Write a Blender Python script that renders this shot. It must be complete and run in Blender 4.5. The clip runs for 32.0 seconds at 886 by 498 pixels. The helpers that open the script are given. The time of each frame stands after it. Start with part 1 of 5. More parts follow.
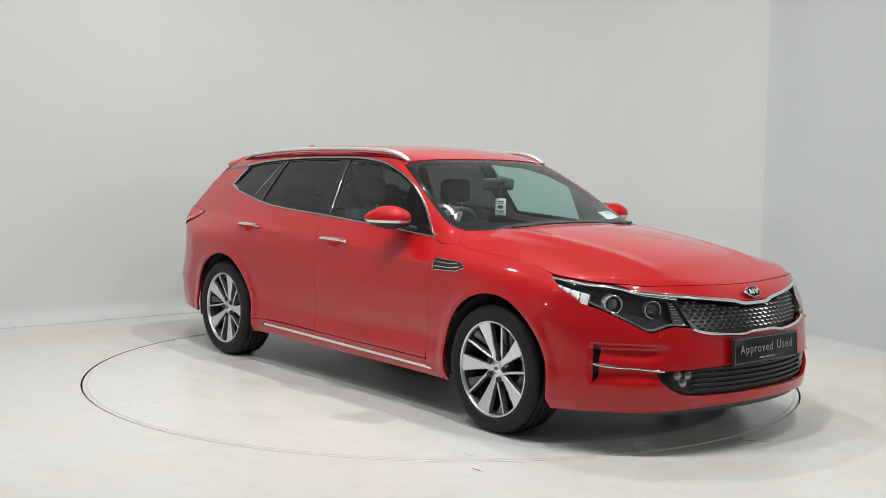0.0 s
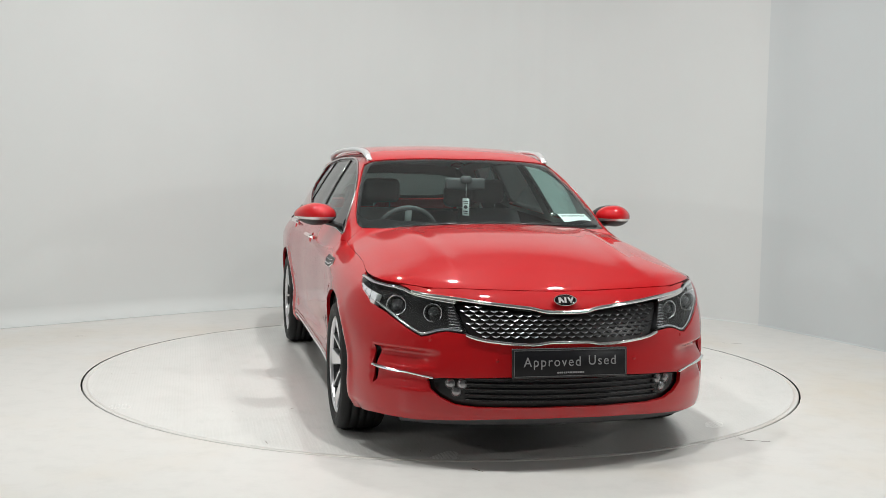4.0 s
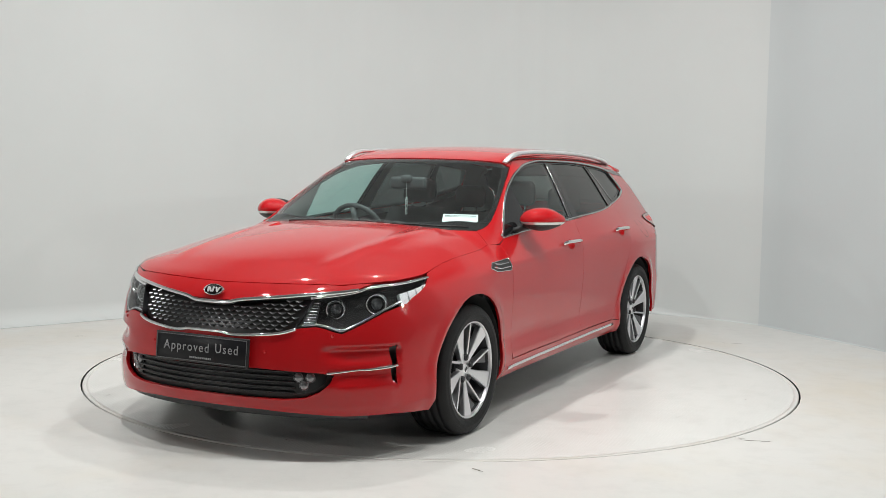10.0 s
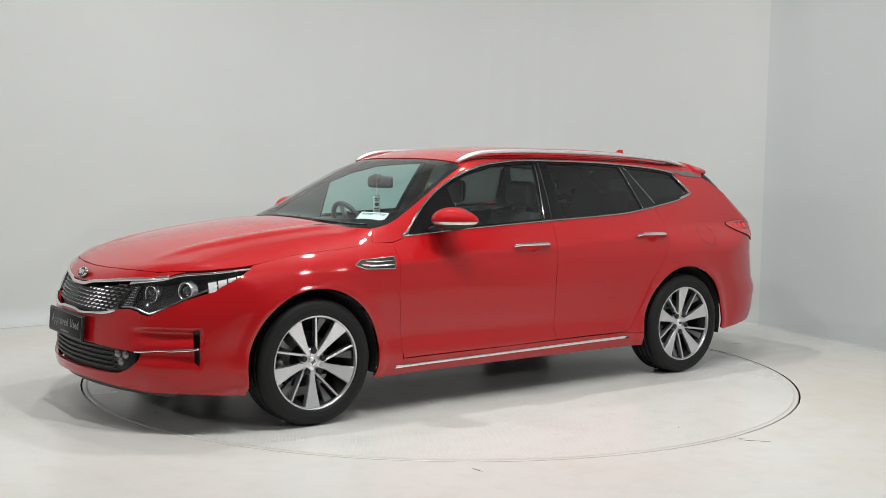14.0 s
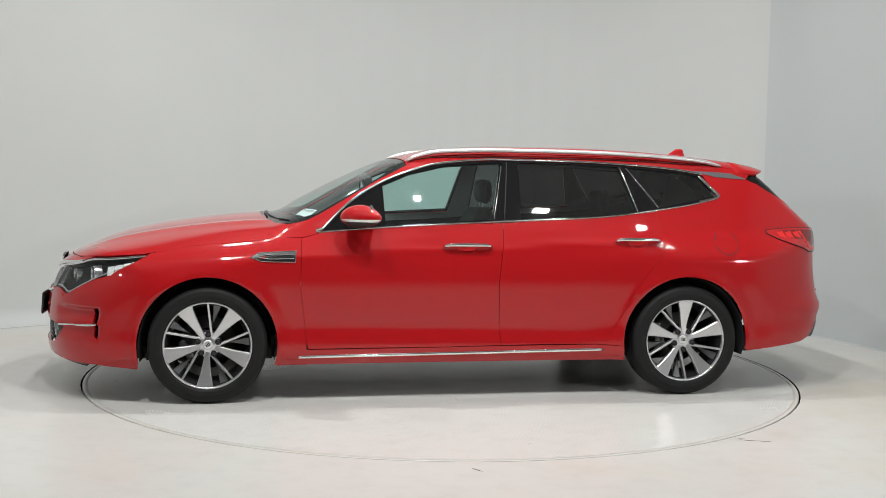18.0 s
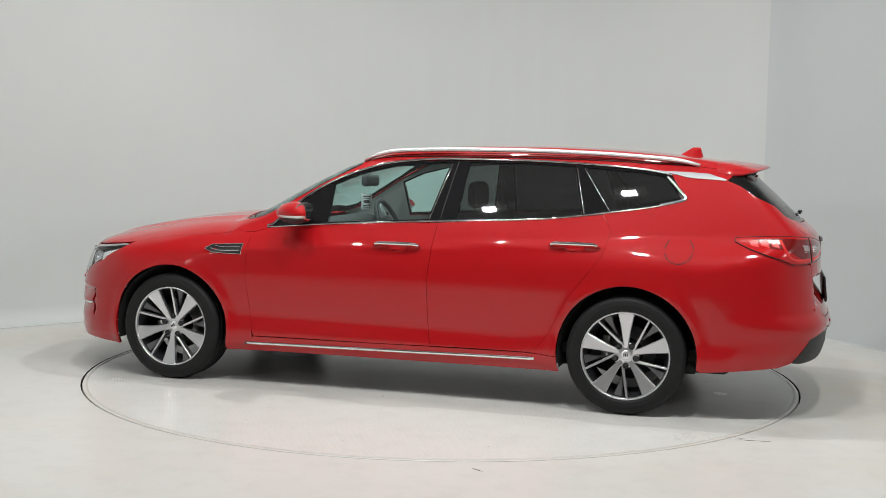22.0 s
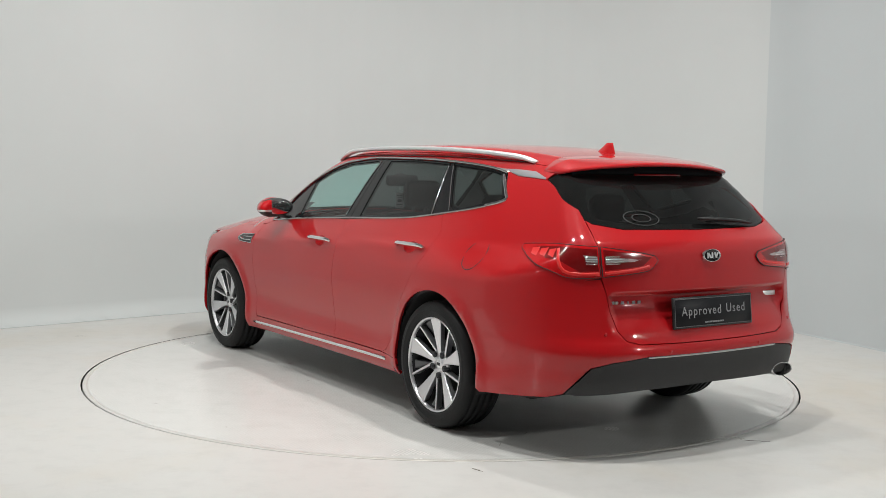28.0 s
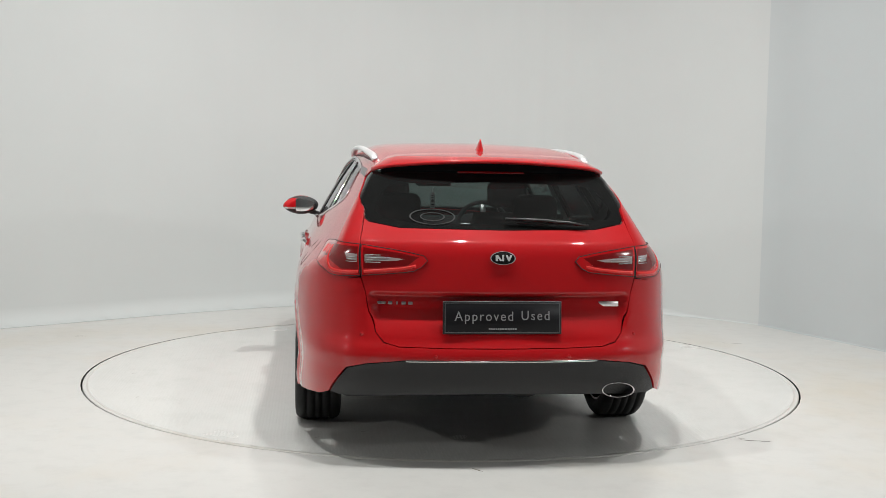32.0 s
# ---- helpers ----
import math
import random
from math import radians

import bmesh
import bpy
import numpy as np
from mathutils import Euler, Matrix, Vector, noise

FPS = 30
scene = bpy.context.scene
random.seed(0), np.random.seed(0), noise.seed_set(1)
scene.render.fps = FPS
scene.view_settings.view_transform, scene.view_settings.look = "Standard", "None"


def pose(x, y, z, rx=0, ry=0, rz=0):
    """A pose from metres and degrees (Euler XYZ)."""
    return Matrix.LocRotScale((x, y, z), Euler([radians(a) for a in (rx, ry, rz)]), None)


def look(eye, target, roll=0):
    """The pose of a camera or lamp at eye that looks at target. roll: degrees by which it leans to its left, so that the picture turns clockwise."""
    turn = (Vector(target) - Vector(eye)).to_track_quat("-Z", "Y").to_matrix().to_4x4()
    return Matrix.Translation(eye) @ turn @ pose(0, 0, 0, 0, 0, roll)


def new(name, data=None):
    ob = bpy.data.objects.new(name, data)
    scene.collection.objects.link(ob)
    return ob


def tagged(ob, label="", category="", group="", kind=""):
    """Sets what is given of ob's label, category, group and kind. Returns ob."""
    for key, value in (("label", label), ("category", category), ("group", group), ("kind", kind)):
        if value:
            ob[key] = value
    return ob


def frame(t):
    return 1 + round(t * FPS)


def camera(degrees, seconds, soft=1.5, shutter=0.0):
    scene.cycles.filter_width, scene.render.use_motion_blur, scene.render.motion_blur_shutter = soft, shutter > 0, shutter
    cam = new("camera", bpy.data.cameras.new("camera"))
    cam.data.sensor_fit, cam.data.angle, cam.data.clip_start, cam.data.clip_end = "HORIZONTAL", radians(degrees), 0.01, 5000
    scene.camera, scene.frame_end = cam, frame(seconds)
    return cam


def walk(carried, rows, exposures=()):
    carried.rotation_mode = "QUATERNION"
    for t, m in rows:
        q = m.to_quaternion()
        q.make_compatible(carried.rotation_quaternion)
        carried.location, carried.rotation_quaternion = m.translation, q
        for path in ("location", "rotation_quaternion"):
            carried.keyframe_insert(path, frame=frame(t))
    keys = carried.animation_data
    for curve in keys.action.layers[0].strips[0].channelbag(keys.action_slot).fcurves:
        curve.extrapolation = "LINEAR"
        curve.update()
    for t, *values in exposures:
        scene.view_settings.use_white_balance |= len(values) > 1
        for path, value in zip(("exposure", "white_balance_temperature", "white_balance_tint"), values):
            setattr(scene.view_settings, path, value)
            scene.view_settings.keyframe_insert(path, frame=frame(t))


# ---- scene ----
cam = camera(43.98, 32.0, soft=0.75)
EYE = (0.0, -7.2017, 1.3576)
VIEW = look(EYE, (EYE[0], EYE[1] + math.cos(radians(4.42)), EYE[2] - math.sin(radians(4.42))), 0.986)
walk(cam, [(0.0, VIEW), (32.0, VIEW)],
     exposures=[(0.0, 0.03), (3.0, 0.06), (6.0, 0.10), (9.0, 0.08), (13.0, 0.0), (16.0, -0.05), (19.0, -0.08), (22.0, -0.10), (25.0, -0.09), (28.0, -0.05), (30.0, 0.03), (32.0, 0.06)])

# ---- world and light ----
world = bpy.data.worlds.new("world")
scene.world = world
world.use_nodes = True
world.node_tree.nodes["Background"].inputs[0].default_value = (0.9, 0.95, 1.0, 1)
world.node_tree.nodes["Background"].inputs[1].default_value = 0.02


def area_lamp(name, x, y, z, sx, sy, power, colour=(1.0, 0.97, 0.93), beam=180, tx=0, ty=0):
    la = bpy.data.lights.new(name, "AREA")
    la.spread = radians(beam)
    la.shape, la.size, la.size_y, la.energy, la.color = "RECTANGLE", sx, sy, power, colour
    ob = new(name, la)
    ob.matrix_world = look((x, y, z), (x + tx, y + ty + 1e-4, z - 1), 0)
    return ob


# ---- materials ----
def material(name, colour, rough=0.5, metal=0.0, coat=0.0, noise_scale=0.0, vary=0.0, bump=0.0, bump_scale=200.0, spec=0.5):
    """A surface with two scales of variation: broad tone and fine relief."""
    m = bpy.data.materials.new(name)
    m.use_nodes = True
    nt = m.node_tree
    p = nt.nodes["Principled BSDF"]
    p.inputs["Base Color"].default_value = (*colour, 1)
    p.inputs["Roughness"].default_value = rough
    p.inputs["Metallic"].default_value = metal
    p.inputs["Coat Weight"].default_value = coat
    p.inputs["Coat Roughness"].default_value = 0.03
    p.inputs["Specular IOR Level"].default_value = spec
    co = nt.nodes.new("ShaderNodeTexCoord")
    if vary:
        n = nt.nodes.new("ShaderNodeTexNoise")
        n.inputs["Scale"].default_value = noise_scale
        n.inputs["Detail"].default_value = 4
        r = nt.nodes.new("ShaderNodeMapRange")
        r.inputs["To Min"].default_value, r.inputs["To Max"].default_value = 1 - vary, 1 + vary
        mix = nt.nodes.new("ShaderNodeMix")
        mix.data_type, mix.blend_type = "RGBA", "MULTIPLY"
        mix.inputs[0].default_value = 1
        mix.inputs[6].default_value = (*colour, 1)
        nt.links.new(co.outputs["Object"], n.inputs["Vector"])
        nt.links.new(n.outputs["Fac"], r.inputs["Value"])
        nt.links.new(r.outputs["Result"], mix.inputs[7])
        nt.links.new(mix.outputs[2], p.inputs["Base Color"])
        r2 = nt.nodes.new("ShaderNodeMapRange")
        r2.inputs["To Min"].default_value, r2.inputs["To Max"].default_value = rough * 0.85, min(1, rough * 1.15)
        nt.links.new(n.outputs["Fac"], r2.inputs["Value"])
        nt.links.new(r2.outputs["Result"], p.inputs["Roughness"])
    if bump:
        n2 = nt.nodes.new("ShaderNodeTexNoise")
        n2.inputs["Scale"].default_value = bump_scale
        b = nt.nodes.new("ShaderNodeBump")
        b.inputs["Strength"].default_value, b.inputs["Distance"].default_value = bump, 0.002
        nt.links.new(co.outputs["Object"], n2.inputs["Vector"])
        nt.links.new(n2.outputs["Fac"], b.inputs["Height"])
        nt.links.new(b.outputs["Normal"], p.inputs["Normal"])
    return m


def pane_glass(name, tint, rough=0.0, haze=0.02):
    """Thin glazing: a tinted clear sheet with a Fresnel gloss and a haze of dust and veiling light."""
    m = bpy.data.materials.new(name)
    m.use_nodes = True
    nt = m.node_tree
    out = nt.nodes["Material Output"]
    nt.nodes.remove(nt.nodes["Principled BSDF"])
    tr = nt.nodes.new("ShaderNodeBsdfTransparent")
    tr.inputs[0].default_value = (*tint, 1)
    gl = nt.nodes.new("ShaderNodeBsdfGlossy")
    gl.inputs["Roughness"].default_value = 0.02 + rough
    lw = nt.nodes.new("ShaderNodeLayerWeight")
    lw.inputs["Blend"].default_value = 0.5
    pw = nt.nodes.new("ShaderNodeMath")
    pw.operation = "POWER"
    pw.inputs[1].default_value = 5.0
    fr = nt.nodes.new("ShaderNodeMath")
    fr.operation = "MULTIPLY_ADD"
    fr.inputs[1].default_value, fr.inputs[2].default_value = 0.93, 0.032
    nt.links.new(lw.outputs["Facing"], pw.inputs[0])
    nt.links.new(pw.outputs[0], fr.inputs[0])
    mx = nt.nodes.new("ShaderNodeMixShader")
    nt.links.new(fr.outputs[0], mx.inputs[0])
    nt.links.new(tr.outputs[0], mx.inputs[1])
    nt.links.new(gl.outputs[0], mx.inputs[2])
    # diffuse colour mixed in for dust and for reflected light that veils the glass
    haze_film = nt.nodes.new("ShaderNodeBsdfDiffuse")
    haze_film.inputs[0].default_value = (0.62, 0.64, 0.63, 1)
    no = nt.nodes.new("ShaderNodeTexNoise")
    no.inputs["Scale"].default_value, no.inputs["Detail"].default_value = 5.0, 5
    dr = nt.nodes.new("ShaderNodeMapRange")
    dr.inputs["To Min"].default_value, dr.inputs["To Max"].default_value = haze * 0.5, haze * 1.5
    mx2 = nt.nodes.new("ShaderNodeMixShader")
    nt.links.new(no.outputs["Fac"], dr.inputs["Value"])
    nt.links.new(dr.outputs["Result"], mx2.inputs[0])
    nt.links.new(mx.outputs[0], mx2.inputs[1])
    nt.links.new(haze_film.outputs[0], mx2.inputs[2])
    nt.links.new(mx2.outputs[0], out.inputs[0])
    return m


RED = material("red_paint", (0.425, 0.006, 0.009), 0.42, 0.0, 1.0, 900, 0.06, spec=0.08)
BLACK = material("black_trim", (0.012, 0.012, 0.013), 0.35, 0, 0.0, 30, 0.15, 0.1)
PIANO = material("gloss_black", (0.010, 0.010, 0.011), 0.04, 0, 0.0, spec=0.3)
BOWL = material("lamp_grey", (0.022, 0.023, 0.025), 0.3, 0.0)
SHELL = material("dark_shell", (0.02, 0.02, 0.02), 0.8)
PLASTIC = material("grained_black_plastic", (0.017, 0.017, 0.018), 0.5, 0, 0, 60, 0.15, 0.5, 900)
CHROME = material("chrome", (0.82, 0.82, 0.83), 0.09, 1.0, 0, 40, 0.03)
SATIN = material("satin_aluminium", (0.86, 0.86, 0.87), 0.36, 0.85)
RUBBER = material("tyre_rubber", (0.010, 0.010, 0.0105), 0.6, 0, 0, 25, 0.2, 0.4, 300, spec=0.28)
MACHINED = material("machined_alloy", (0.70, 0.70, 0.72), 0.30, 0.9, 0.3, 50, 0.05)
DARKALLOY = material("dark_alloy", (0.020, 0.020, 0.023), 0.45, 0.2, 0.1)
STEEL = material("brake_steel", (0.35, 0.34, 0.33), 0.35, 1.0, 0, 30, 0.1)
LINING = material("grey_pillar_trim", (0.50, 0.51, 0.50), 0.7, 0, 0, 40, 0.08, 0.3, 600)
SILVER = material("silver_emblem", (0.66, 0.66, 0.67), 0.35, 0.3, 0.4)
FRIT = material("black_enamel_border", (0.008, 0.008, 0.009), 0.9, 0, 0, 40, 0.1, spec=0.1)
CLOTH = material("dark_upholstery", (0.05, 0.05, 0.052), 0.8, 0, 0, 40, 0.2, 0.6, 500)
DASH = material("dash_plastic", (0.06, 0.06, 0.063), 0.6, 0, 0, 40, 0.15, 0.4, 700)
HEADLINER = material("grey_headliner", (0.38, 0.38, 0.37), 0.9, 0, 0, 40, 0.05)
PAPER = material("white_paper", (0.82, 0.84, 0.84), 0.6, 0, 0, 20, 0.03)
INK = material("dark_ink", (0.05, 0.05, 0.055), 0.6)
PLATE = material("black_plate", (0.009, 0.009, 0.011), 0.4, 0, 0.0, 30, 0.1, spec=0.2)
LETTER = material("silver_lettering", (0.34, 0.34, 0.35), 0.4, 0.4)
CLEAR = pane_glass("clear_glass", (0.66, 0.84, 0.81), 0.0, 0.02)
PRIVACY = pane_glass("privacy_glass", (0.11, 0.115, 0.115), 0.0, 0.02)
SCREEN = pane_glass("tinted_screen", (0.115, 0.13, 0.127), 0.0, 0.012)
LENS = pane_glass("clear_lens", (0.92, 0.94, 0.95), 0.0, 0.006)
REDLENS = material("red_lens", (0.50, 0.005, 0.008), 0.12, 0, 1.0, 30, 0.12)
BRIGHTLENS = material("bright_red_segment", (0.72, 0.016, 0.015), 0.3, 0, 0.3)
DARKLENS = material("smoked_red_lens", (0.17, 0.003, 0.004), 0.15, 0, 0.6, 30, 0.15)
CLEARLENS = material("frosted_lens", (0.50, 0.40, 0.39), 0.2, 0.3, 1.0)
REFLECTOR = material("lamp_reflector", (0.75, 0.76, 0.78), 0.15, 1.0)
MIRROR = material("mirror_glass", (0.85, 0.86, 0.87), 0.02, 1.0)
RUNNING = material("running_light_block", (0.84, 0.86, 0.88), 0.3, 0.0, 1.0)
CLEARFOG = material("fog_lens_glass", (0.22, 0.22, 0.23), 0.15, 0.6, 1.0)
# chrome with darker reflections put into its colour, for the thin trims
DIMCHROME = material("dimmed_chrome", (0.50, 0.50, 0.50), 0.14, 1.0, 0, 40, 0.05)
PLATE_EDGE = material("plate_border", (0.16, 0.16, 0.165), 0.4, 0.4)


# ---- building helpers ----
def finish(me, mat, smooth=True):
    me.materials.append(mat)
    if smooth:
        me.polygons.foreach_set("use_smooth", [True] * len(me.polygons))
    me.update()
    return me


def part(name, geo, mat, parent=None, label="", m=None, smooth=True):
    """One mesh object under its thing. geo: a bmesh, a mesh, or (vertices, faces)."""
    if isinstance(geo, bpy.types.Mesh):
        me = geo
        if not me.materials:
            me.materials.append(mat)
    else:
        me = bpy.data.meshes.new(name)
        if isinstance(geo, tuple):
            me.from_pydata(geo[0], [], geo[1])
        else:
            geo.to_mesh(me)
            geo.free()
        finish(me, mat, smooth)
    ob = new(name, me)
    ob.parent = parent
    if m is not None:
        ob.matrix_basis = m
    if label:
        tagged(ob, label)
    return ob


def curve(xs, ys):
    """A smooth curve through a few stations (monotone between them)."""
    xs, ys = np.array(xs, float), np.array(ys, float)
    order = np.argsort(xs)
    xs, ys = xs[order], ys[order]
    h = np.diff(xs)
    d = np.diff(ys) / h
    m = np.zeros_like(ys)
    m[0], m[-1] = d[0], d[-1]
    for i in range(1, len(xs) - 1):
        if d[i - 1] * d[i] > 0:
            w1, w2 = 2 * h[i] + h[i - 1], h[i] + 2 * h[i - 1]
            m[i] = (w1 + w2) / (w1 / d[i - 1] + w2 / d[i])

    def f(x):
        x = np.clip(np.asarray(x, float), xs[0], xs[-1])
        i = np.clip(np.searchsorted(xs, x) - 1, 0, len(xs) - 2)
        t = (x - xs[i]) / h[i]
        return ((2 * t**3 - 3 * t**2 + 1) * ys[i] + (t**3 - 2 * t**2 + t) * h[i] * m[i]
                + (-2 * t**3 + 3 * t**2) * ys[i + 1] + (t**3 - t**2) * h[i] * m[i + 1])

    return f


def smooth_step(a, b, x):
    t = np.clip((np.asarray(x, float) - a) / (b - a), 0, 1)
    return t * t * (3 - 2 * t)


# ---- the body's form: x forward, y to the car's left, z up, from the middle of the wheelbase ----
AXLE, TRACK, HUB, TYRE_R = 1.4025, 0.805, 0.328, 0.330
top_line = curve([2.42, 2.34, 2.28, 2.2, 2.1, 2.0, 1.8, 1.6, 1.3, 1.1, 1.03, 0.85, 0.6, 0.3, 0.15, 0.0, -0.4, -0.8, -1.2, -1.6, -1.95, -2.1, -2.5],
                 [0.60, 0.72, 0.768, 0.810, 0.853, 0.892, 0.946, 0.982, 1.020, 1.034, 1.036, 1.130, 1.260, 1.388, 1.427, 1.454, 1.480, 1.482, 1.471, 1.442, 1.400, 1.374, 1.33])
crown2 = curve([2.4, 2.1, 1.7, 1.1, 1.0, 0.9, 0.3, 0.0, -2.0], [0.02, 0.06, 0.11, 0.10, 0.06, 0.03, 0.06, 0.07, 0.07])
crown4 = curve([2.4, 2.1, 1.7, 1.3, 1.03, 0.85, 0.3, 0.1], [0.05, 0.08, 0.10, 0.08, 0.06, 0.30, 0.10, 0.0])
front_line = curve([0.1, 0.16, 0.2, 0.26, 0.35, 0.45, 0.55, 0.62, 0.7, 0.76, 0.82, 0.95, 1.1], [2.30, 2.335, 2.365, 2.385, 2.39, 2.386, 2.376, 2.362, 2.33, 2.305, 2.27, 2.18, 2.1])
rear_line = curve([0.15, 0.25, 0.31, 0.38, 0.45, 0.55, 0.62, 0.75, 0.85, 0.95, 1.0, 1.05, 1.12, 1.2, 1.33, 1.5],
                  [-2.36, -2.42, -2.45, -2.475, -2.48, -2.47, -2.455, -2.437, -2.43, -2.42, -2.402, -2.348, -2.268, -2.185, -2.045, -1.86])
side_line = curve([0.1, 0.17, 0.21, 0.26, 0.32, 0.42, 0.55, 0.68, 0.78, 0.86, 0.92, 0.98, 1.04, 1.2, 1.32, 1.40, 1.5],
                  [0.80, 0.83, 0.855, 0.882, 0.888, 0.882, 0.892, 0.902, 0.898, 0.884, 0.862, 0.832, 0.796, 0.702, 0.632, 0.580, 0.50])
side_low = curve([2.4, 2.0, 1.7, 1.4, 1.0, 0.4, -0.4, -1.0, -1.4, -1.8, -2.2, -2.5], [-0.06, -0.02, 0.018, 0.026, 0.012, 0.0, 0.0, 0.012, 0.024, 0.014, -0.02, -0.06])
side_high = curve([2.3, 1.8, 1.4, 1.1, 0.9, 0.7, 0.4, 0.1, -0.6, -1.0, -1.4, -1.75, -2.1, -2.4], [-0.10, -0.07, -0.055, -0.06, -0.06, -0.045, -0.018, 0.0, 0.0, -0.006, -0.024, -0.05, -0.085, -0.12])
edge_round = curve([2.4, 1.9, 1.3, 1.0, 0.85, 0.3, -1.8, -2.2], [0.12, 0.16, 0.15, 0.10, 0.05, 0.06, 0.09, 0.06])


def smax(a, b, k):
    h = np.maximum(k - np.abs(a - b), 0) / k
    return np.maximum(a, b) + h * h * k / 4


def body(p):
    """Below zero inside the car's outer skin."""
    x, y, z = p[..., 0], np.abs(p[..., 1]), p[..., 2]
    up = smooth_step(0.80, 1.0, z)
    w = side_line(z) + side_low(x) * (1 - up) + side_high(x) * up
    for ax in (AXLE, -AXLE):
        r = np.hypot(x - ax, z - HUB)
        w = w + 0.014 * np.exp(-(((r - 0.40) / 0.035) ** 2)) * (1 - smooth_step(0.6, 0.8, z))
    # the scoop above the sill
    w = w - 0.006 * np.exp(-(((z - 0.40 - 0.03 * x) / 0.055) ** 2)) * smooth_step(-0.95, -0.7, x) * (1 - smooth_step(0.75, 0.95, x))
    # shoulder line through the door handles
    w = w + 0.006 * np.exp(-(((z - 0.865 + 0.045 * x) / 0.022) ** 2)) * smooth_step(-2.0, -1.6, x) * (1 - smooth_step(0.9, 1.2, x))
    # barrel of the side glass
    band = np.clip((z - 0.955) / 0.445, 0, 1)
    w = w + 0.044 * band * (1 - band)
    side = (y - w) * 0.97
    top = (z - (top_line(x) - crown2(x) * y**2 - crown4(x) * y**4)) * 0.85
    # bonnet creases
    top = top - 0.007 * np.exp(-(((y - 0.50 - 0.07 * (1.2 - x)) / 0.05) ** 2)) * smooth_step(1.0, 1.15, x) * (1 - smooth_step(1.9, 2.15, x))
    front = x - (front_line(z) - 0.36 * y**2 - 0.08 * (y / 0.75) ** 6)
    back = (rear_line(z) + 0.14 * y**2 + 0.15 * (y / 0.8) ** 8) - x
    # number plate recess in the tailgate, with a sharp upper edge
    back = back + 0.050 * smooth_step(0.58, 0.74, z) * (1 - smooth_step(0.768, 0.780, z)) * (1 - smooth_step(0.54, 0.60, y))
    # shelf over the rear bumper
    back = back - 0.018 * smooth_step(0.44, 0.50, z) * (1 - smooth_step(0.52, 0.58, z))
    f = smax(side, top, edge_round(x))
    f = smax(f, front, 0.07)
    # scooped cheeks of the front bumper, above and below the chrome blade
    cheek = smooth_step(0.54, 0.68, y) * smooth_step(1.985, 2.003, x)
    scoop = smooth_step(0.44, 0.505, z) * (1 - smooth_step(0.512, 0.535, z)) + 0.6 * smooth_step(0.34, 0.40, z) * (1 - smooth_step(0.425, 0.44, z))
    f = f + 0.038 * cheek * scoop
    return smax(f, back, 0.06)


def cast(origin, way, reach=1.4):
    lo, hi = np.zeros(len(origin)), np.full(len(origin), reach)
    for _ in range(19):
        mid = (lo + hi) / 2
        inside = body(origin + way * mid[:, None]) < 0
        lo, hi = np.where(inside, mid, lo), np.where(inside, hi, mid)
    return origin + way * lo[:, None]


def normals(p):
    e = 0.002
    g = np.stack([body(p + e * a) - body(p - e * a) for a in np.eye(3)], -1)
    return g / np.linalg.norm(g, axis=1)[:, None]


FRONT_X, REAR_X = 1.6, -1.75


def on_side(q, sign=1):
    q = np.asarray(q, float)
    o = np.stack([q[:, 0], np.zeros(len(q)), q[:, 1]], -1)
    return cast(o, np.tile([0, float(sign), 0], (len(q), 1)))


def on_front(q):
    q = np.asarray(q, float)
    o = np.stack([np.full(len(q), FRONT_X), np.zeros(len(q)), q[:, 1]], -1)
    return cast(o, np.stack([np.cos(q[:, 0]), np.sin(q[:, 0]), 0 * q[:, 0]], -1))


def on_rear(q):
    q = np.asarray(q, float)
    o = np.stack([np.full(len(q), REAR_X), np.zeros(len(q)), q[:, 1]], -1)
    return cast(o, np.stack([-np.cos(q[:, 0]), np.sin(q[:, 0]), 0 * q[:, 0]], -1))


def on_top(q):
    q = np.asarray(q, float)
    o = np.stack([q[:, 0], q[:, 1], np.full(len(q), 0.3)], -1)
    return cast(o, np.tile([0, 0, 1.0], (len(q), 1)))


BEARINGS = {}


def turn_of(place, surface, axis, value, z):
    """The bearing at which the skin has that x (axis 0) or y (axis 1) at height z."""
    key = (place, round(z, 4))
    if key not in BEARINGS:
        us = np.linspace(0, 1.75, 110)
        BEARINGS[key] = us, surface(np.stack([us, np.full(110, z)], -1))
    us, p = BEARINGS[key]
    v = p[:, axis]
    if axis == 0:
        v = v if place == "rear" else -v
        value = value if place == "rear" else -value
    return float(np.interp(value, v, us))


def fy(y, z):
    return (math.copysign(turn_of("front", on_front, 1, abs(y), z), y), z)


def fx(x, z):
    return (turn_of("front", on_front, 0, x, z), z)


def ry(y, z):
    return (math.copysign(turn_of("rear", on_rear, 1, abs(y), z), y), z)


def rx(x, z):
    return (turn_of("rear", on_rear, 0, x, z), z)


def dense(line, step, closed=True):
    """Fill a polyline to an even spacing."""
    pts = [np.array(p, float) for p in line]
    out = []
    n = len(pts)
    for i in range(n if closed else n - 1):
        a, b = pts[i], pts[(i + 1) % n]
        k = max(1, int(math.ceil(np.linalg.norm(b - a) / step)))
        out += [a + (b - a) * j / k for j in range(k)]
    if not closed:
        out.append(pts[-1])
    return np.array(out)


